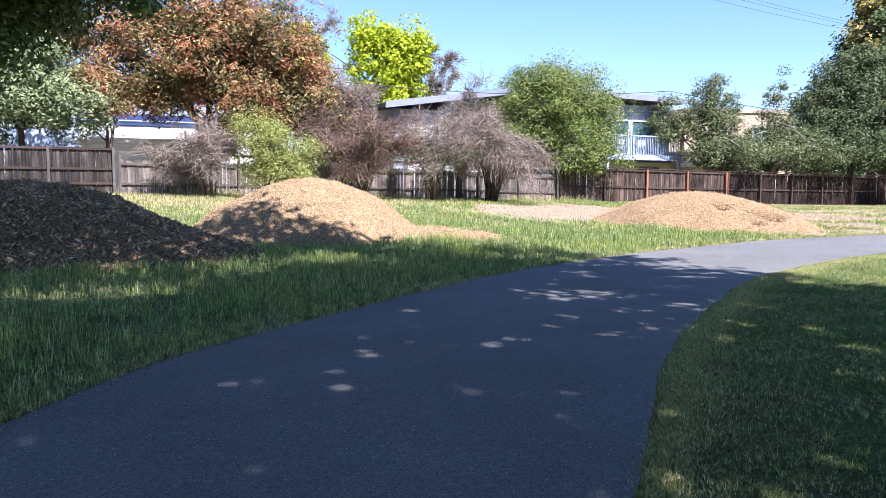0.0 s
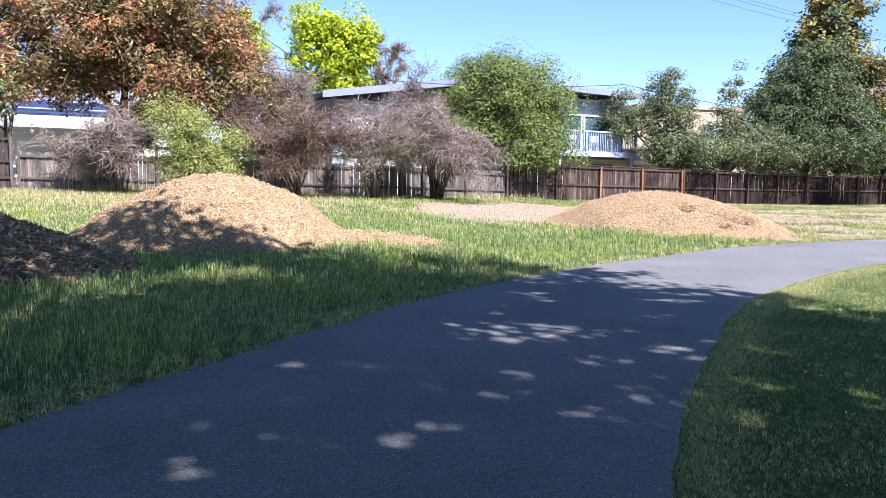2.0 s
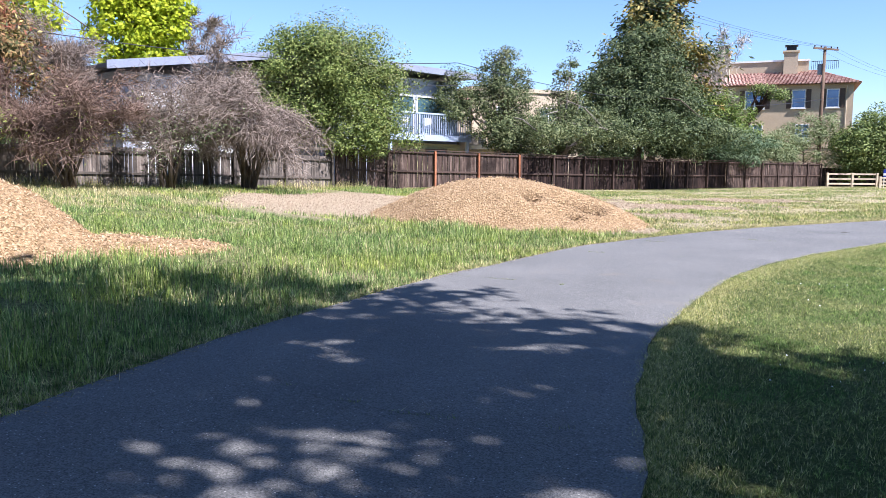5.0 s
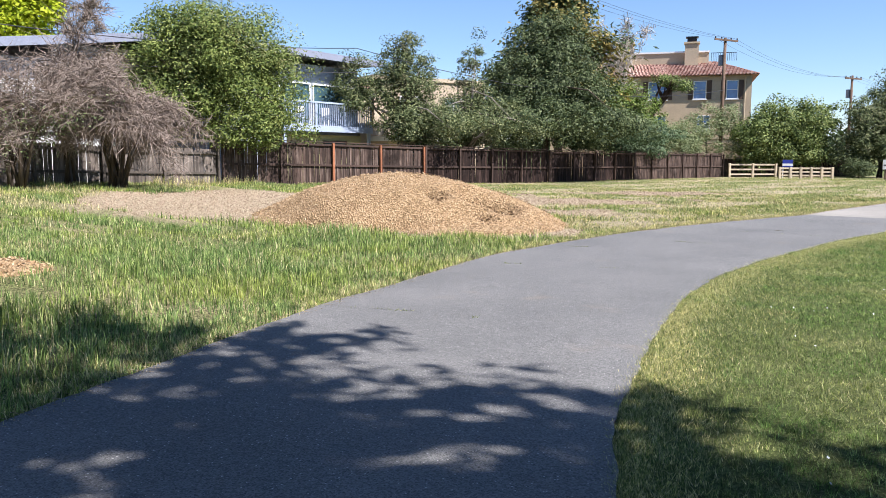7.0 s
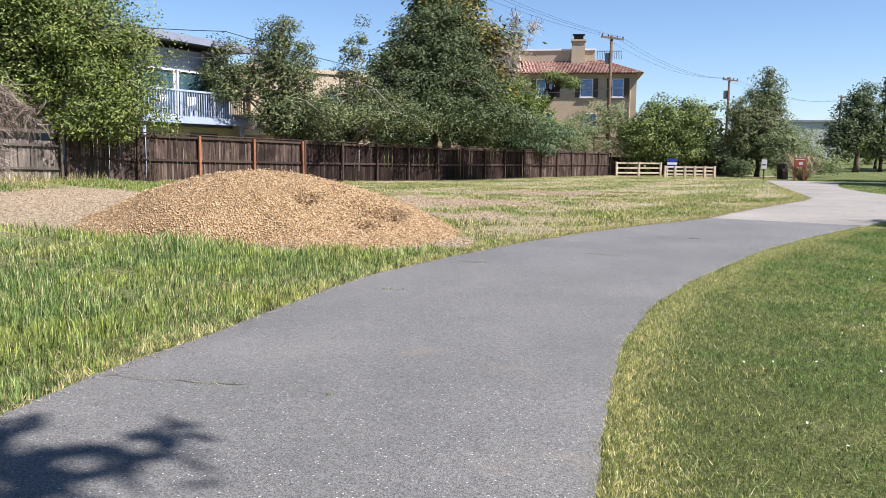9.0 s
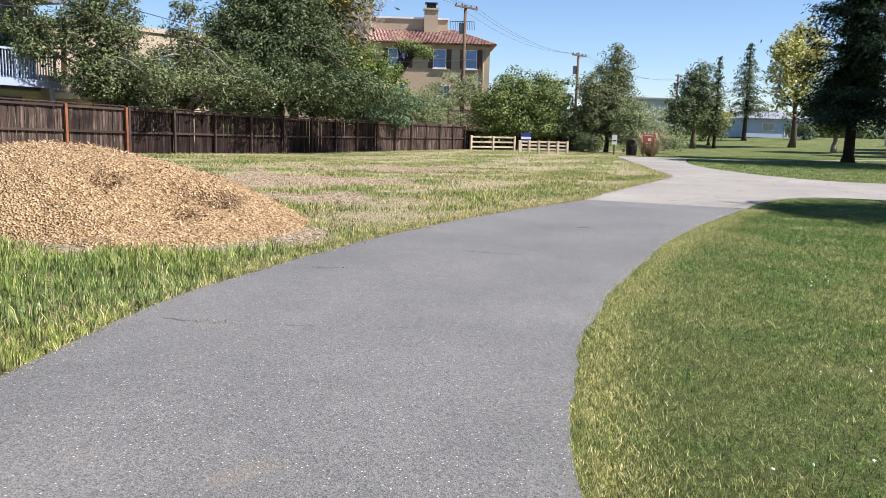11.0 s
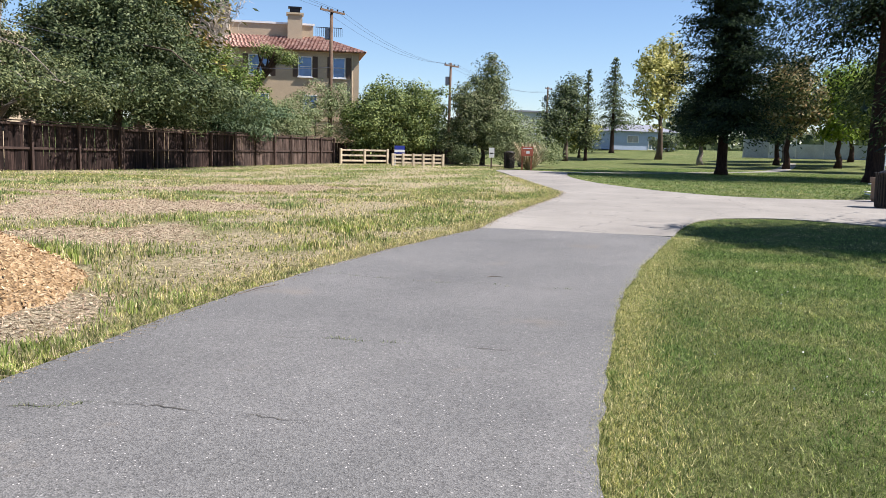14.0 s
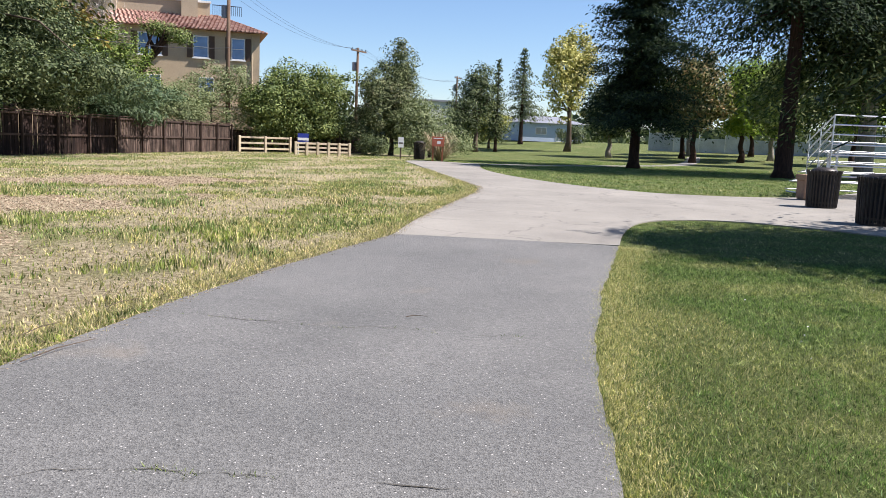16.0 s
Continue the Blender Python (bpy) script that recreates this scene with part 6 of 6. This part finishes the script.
for far, tag, extra in ((False, "near the path", 1.0), (True, "towards the fence", 1.5)):
    for dry_ones, name, mat, lab, lean in ((False, "meadow_grass", BLADE_MEADOW, "tall uneven meadow grass, green with dry stalks, ", 0.36), (True, "dry_meadow_grass", BLADE_EDGE, "dry straw-coloured meadow grass ", 0.6)):
        m = (dryness == dry_ones) & ((w > 7) == far)
        blades(name, x[m], y[m], tall[m], wide[m] * extra, mat, 1 + dry_ones + 2 * far, lab + tag, lean, far)

# lawn: short and dense beside the path
n = 820000
line, _ = resample(RIGHT[2:], 0.25)
idx = (rs.uniform(0, 1, n) * (len(line) - 2)).astype(int)
t = line[idx + 1] - line[idx]
t /= np.hypot(*t.T)[:, None]
w = rs.uniform(0, 1, n) ** 1.7 * 11
p = line[idx] + t * rs.uniform(0, 0.25, n)[:, None] - np.stack([-t[:, 1], t[:, 0]], 1) * (w + 0.02)[:, None]
x, y = p.T
keep = (side(x, y, RIGHT) < 0) & ~((x > 20.5) & (side(x, y, np.array(CROSS_RIGHT)[::-1]) > -0.02))
x, y, w = x[keep], y[keep], w[keep]
cell = 0.045 + 0.006 * w
ci, cj = np.floor(x / cell), np.floor(y / cell)
tuft = np.modf(np.abs(np.sin(ci * 12.9898 + cj * 78.233) * 43758.5453))[0]
turn = np.modf(np.abs(np.sin(ci * 39.346 + cj * 11.135) * 24634.6345))[0]
x = (ci + 0.5 + 0.7 * (tuft - 0.5)) * cell + rs.normal(0, 0.24, len(x)) * cell
y = (cj + 0.5 + 0.7 * (turn - 0.5)) * cell + rs.normal(0, 0.24, len(x)) * cell
pale = w < 0.9 + 1.6 * waves(x, y, 1.6, 91) + 0.9 * waves(x, y, 0.5, 92)
for m, mat, lab in ((pale, BLADE_LAWN, "short mown lawn grass with yellowed patches"), (~pale, BLADE_DEEP, "short mown green lawn grass")):
    blades("lawn_grass", x[m], y[m], 0.01 + rs.uniform(0.012, 0.034, m.sum()) * (0.35 + 1.4 * turn[m]), rs.uniform(0.5, 1.2, m.sum()) * (0.0042 + 0.0012 * w[m]), mat, 2, lab, 0.75, True)

# lawn and meadow farther from the walk, thinner
def inside(x, y, ring):
    """Which points lie inside a closed ring."""
    hit = np.zeros(len(x), bool)
    for (ax, ay), (bx, by) in zip(ring, np.roll(ring, -1, 0)):
        cross_y = (ay > y) != (by > y)
        hit ^= cross_y & (x < (bx - ax) * (y - ay) / (by - ay + 1e-12) + ax)
    return hit


n = 300000
x, y = rs.uniform(11, 28, n), rs.uniform(10, 26, n)
keep = (side(x, y, RIGHT) < -0.02) & ~inside(x, y, cross) & (y > 8 + x * 0.2)
blades("lawn_grass", x[keep], y[keep], rs.uniform(0.014, 0.036, keep.sum()), rs.uniform(0.006, 0.013, keep.sum()), BLADE_DEEP, 7, "short mown lawn grass beside the crossing", 1.1, True)
n = 90000
x, y = rs.uniform(32, 75, n), rs.uniform(24, 52, n)
keep = ~inside(x, y, cross) & (side(x, y, np.array(CROSS_LEFT)) < 0) & (np.hypot(x - 58, y - 42) < 26)
blades("lawn_grass", x[keep], y[keep], rs.uniform(0.03, 0.06, keep.sum()), rs.uniform(0.03, 0.06, keep.sum()), BLADE_DEEP, 8, "mown lawn grass on the far side of the crossing", 1.1, True)
n = 230000
x, y = rs.uniform(12, 56, n), rs.uniform(28, 64, n)
keep = (side(x, y, WEST_EDGE) > 0.1) & (y < fence_y(x) - 0.2) & (rs.uniform(0, 1, n) > np.maximum(chips_zone(x, y), 0.75 * straw_zone(x, y))) & ~inside(x, y, cross)
x, y = x[keep], y[keep]
m = rs.uniform(0, 1, len(x)) < 0.3 + 0.6 * waves(x, y, 4, 81) + 0.4 * straw_zone(x, y)
for k, (mask, name, mat, lab) in enumerate(((~m, "meadow_grass", BLADE_MEADOW, "low green meadow grass by the fence"), (m, "dry_meadow_grass", BLADE_EDGE, "dry low meadow grass by the fence"))):
    blades(name, x[mask], y[mask], rs.uniform(0.03, 0.11, mask.sum()), rs.uniform(0.012, 0.026, mask.sum()), mat, 9 + k, lab, 0.7, True)

# pale straw grass between the piles and the old fence
n = 70000
x = rs.uniform(-17, 5, n)
y = fence_y(x) - rs.uniform(0.2, 11, n)
keep = (rs.uniform(0, 1, n) < 0.25 + straw_zone(x, y)) & free_of_piles(x, y) & (rs.uniform(0, 1, n) > chips_zone(x, y))
x, y = x[keep], y[keep]
blades("dry_meadow_grass", x, y, rs.uniform(0.06, 0.2, len(x)), rs.uniform(0.014, 0.024, len(x)), BLADE_EDGE, 14, "pale straw grass in front of the old fence", 0.5, True)

# dry fringe along both edges
xs, ys = [], []
for k, (l, sign) in enumerate(((WEST_EDGE[1:26], 1), (RIGHT[1:], -1))):
    line, _ = resample(l, 0.1)
    t = np.gradient(line, axis=0)
    t /= np.hypot(*t.T)[:, None]
    m = (46000, 120000)[k]
    i = rs.randint(0, len(line), m)
    q = line[i] + np.stack([-t[i, 1], t[i, 0]], 1) * sign * np.abs(rs.normal(0.0, (0.26, 0.2 + 0.12 * waves(i * 0.1, 0 * i, 1.3, 64))[k], m) + 0.02 * waves(i * 0.1, 0 * i, 0.7, 60 + k) * 4)[:, None] + rs.normal(0, (0.055, 0.04)[k], (m, 2))
    xs.append(q[:, 0])
    ys.append(q[:, 1])
x, y = np.concatenate(xs), np.concatenate(ys)
for a, b, tall, mat in ((0, 46000, 2.0, BLADE_EDGE), (46000, len(x), 1.0, BLADE_FRINGE)):
    blades("edge_grass", x[a:b], y[a:b], rs.uniform(0.012, 0.05, b - a) * tall, np.full(b - a, 0.0085 - 0.0015 * (a > 0)), mat, 3, "dry yellowish grass fringe along the path", 0.9, True)

# brown litter where the asphalt crumbles
line, _ = resample(WEST_EDGE[1:24], 0.1)
t = np.gradient(line, axis=0)
t /= np.hypot(*t.T)[:, None]
i = rs.randint(0, len(line), 20000)
q = line[i] + np.stack([-t[i, 1], t[i, 0]], 1) * (rs.normal(-0.02, 0.07, len(i)) + 0.05 * waves(i * 0.1, 0 * i, 1.7, 66))[:, None]
c = np.stack([q[:, 0], q[:, 1], np.full(len(q), 0.034)], 1)
tagged(new("edge_litter", scatter_quads("edge_litter", c, rs, (0.006, 0.02), (0.004, 0.009), chip_material("brown_edge_litter", (0.24, 0.18, 0.12), (0.34, 0.27, 0.18), (0.46, 0.38, 0.27)), 0.2)),
       "brown leaf litter and crumbs along the path edge", "litter", kind="stuff")

# weeds at the fence foot
n = 6000
x = rs.uniform(-30, 9, n)
y = fence_y(x) - np.abs(rs.normal(0, 0.35, n)) - 0.2
keep = waves(x, y, 3.0, 71) > 0.0
blades("fence_weeds", x[keep], y[keep], rs.uniform(0.1, 0.45, keep.sum()), np.full(keep.sum(), 0.02), BLADE_EDGE, 4, "tall dry weeds at the foot of the fence")

# fallen leaves and twigs on the path
for k, (a, b) in enumerate([((12.25, 24.15), (12.85, 24.35)), ((12.55, 24.75), (12.95, 24.95)), ((14.9, 23.3), (15.05, 23.2)), ((13.4, 25.15), (13.8, 25.3))]):
    st = new("twig", mesh_of("twig", tube(bmesh.new(), [(*a, 0.05), ((a[0] + b[0]) / 2, (a[1] + b[1]) / 2 + 0.03, 0.055), (*b, 0.048)], [0.003, 0.004, 0.002], 5), BARK))
    tagged(st, "thin brown fallen twig on the asphalt", "twig", "fallen twigs")


# cracks across the asphalt, some with weeds
CRACK = surface("crack_soil", (0.07, 0.063, 0.05), 0.3, 3, 60, 0.95)


def crack(points, wide, seed):
    line, s = resample(points, 0.05)
    r = np.random.RandomState(seed)
    t = np.gradient(line, axis=0)
    nrm = np.stack([-t[:, 1], t[:, 0]], 1) / np.hypot(*t.T)[:, None]
    line = line + nrm * (0.08 * waves(s, 0 * s, 0.7, seed) + 0.05 * waves(s, 0 * s, 0.16, seed + 1))[:, None]
    w = wide * np.clip(0.45 + 1.9 * waves(s, 0 * s, 0.5, seed + 2), 0.04, 1.4)[:, None]
    a, b = line - nrm * w / 2, line + nrm * w / 2
    n = len(line)
    z = np.full((n, 1), 0.0)
    z[:, 0] = 0.034 + 0.012 * waves(line[:, 0], line[:, 1], 4, 8)
    v = np.vstack([np.hstack([a, z]), np.hstack([b, z])])
    i = np.arange(n - 1)
    tagged(new("path_crack", raw_mesh("path_crack", v, np.stack([i, i + 1, i + 1 + n, i + n], 1), CRACK)), "dark crack in the asphalt path", "crack", "cracks in the path", "structure")
    return line


CRACKS = [[(13.65, 24.92), (13.8, 24.65), (13.97, 24.08), (14.23, 23.64), (14.69, 22.96), (15.2, 22.02)], [(11.45, 22.7), (11.85, 22.3), (12.38, 21.52), (12.68, 21.06)],
          [(4.4, 18.3), (4.66, 18.14), (5.32, 17.68), (5.9, 17.2)], [(7.5, 20.9), (7.76, 20.63), (8.0, 20.38), (8.36, 20.03), (8.92, 19.59)],
          [(-1.04, 7.8), (-0.54, 8.45), (0.03, 8.66), (0.6, 9.2), (1.51, 10.73)], [(-1.6, 6.3), (-0.91, 6.52), (-0.31, 6.76), (0.5, 7.02), (1.1, 7.55), (2.02, 8.31)],
          [(9.6, 22.3), (10.2, 21.7), (10.6, 20.9)], [(2.3, 13.4), (2.9, 12.6), (3.9, 12.0)]]
tufts = []
for k, pts in enumerate(CRACKS):
    line = crack(pts, 0.0065, 200 + 5 * k)
    j = rs.randint(0, len(line), 420)
    tufts.append((line[j] + rs.normal(0, 0.012, (420, 2)))[waves(line[j][:, 0], line[j][:, 1], 0.6, 300 + k) > 0.12])
tufts = np.vstack(tufts)
blades("crack_weeds", tufts[:, 0], tufts[:, 1], rs.uniform(0.03, 0.06, len(tufts)), np.full(len(tufts), 0.008), BLADE_LAWN, 6, "small weeds growing in path cracks", 0.9)

# white clover heads on the lawn
n = 900
i = rs.randint(0, len(RIGHT) - 4, n) + 2
q = RIGHT[i] + np.stack([rs.uniform(0.3, 5, n), -rs.uniform(0.2, 4.0, n)], 1)
q = q[(side(q[:, 0], q[:, 1], RIGHT) < -0.2) & (waves(q[:, 0], q[:, 1], 2.5, 90) > 0.05)]
c = np.stack([q[:, 0], q[:, 1], gz(q[:, 0], q[:, 1]) + 0.05], 1)
tagged(new("clover_flowers", scatter_quads("clover_flowers", c, rs, (0.014, 0.022), (0.014, 0.022), WHITE, 0.3)), "tiny white clover heads in the lawn", "flowers", kind="stuff")
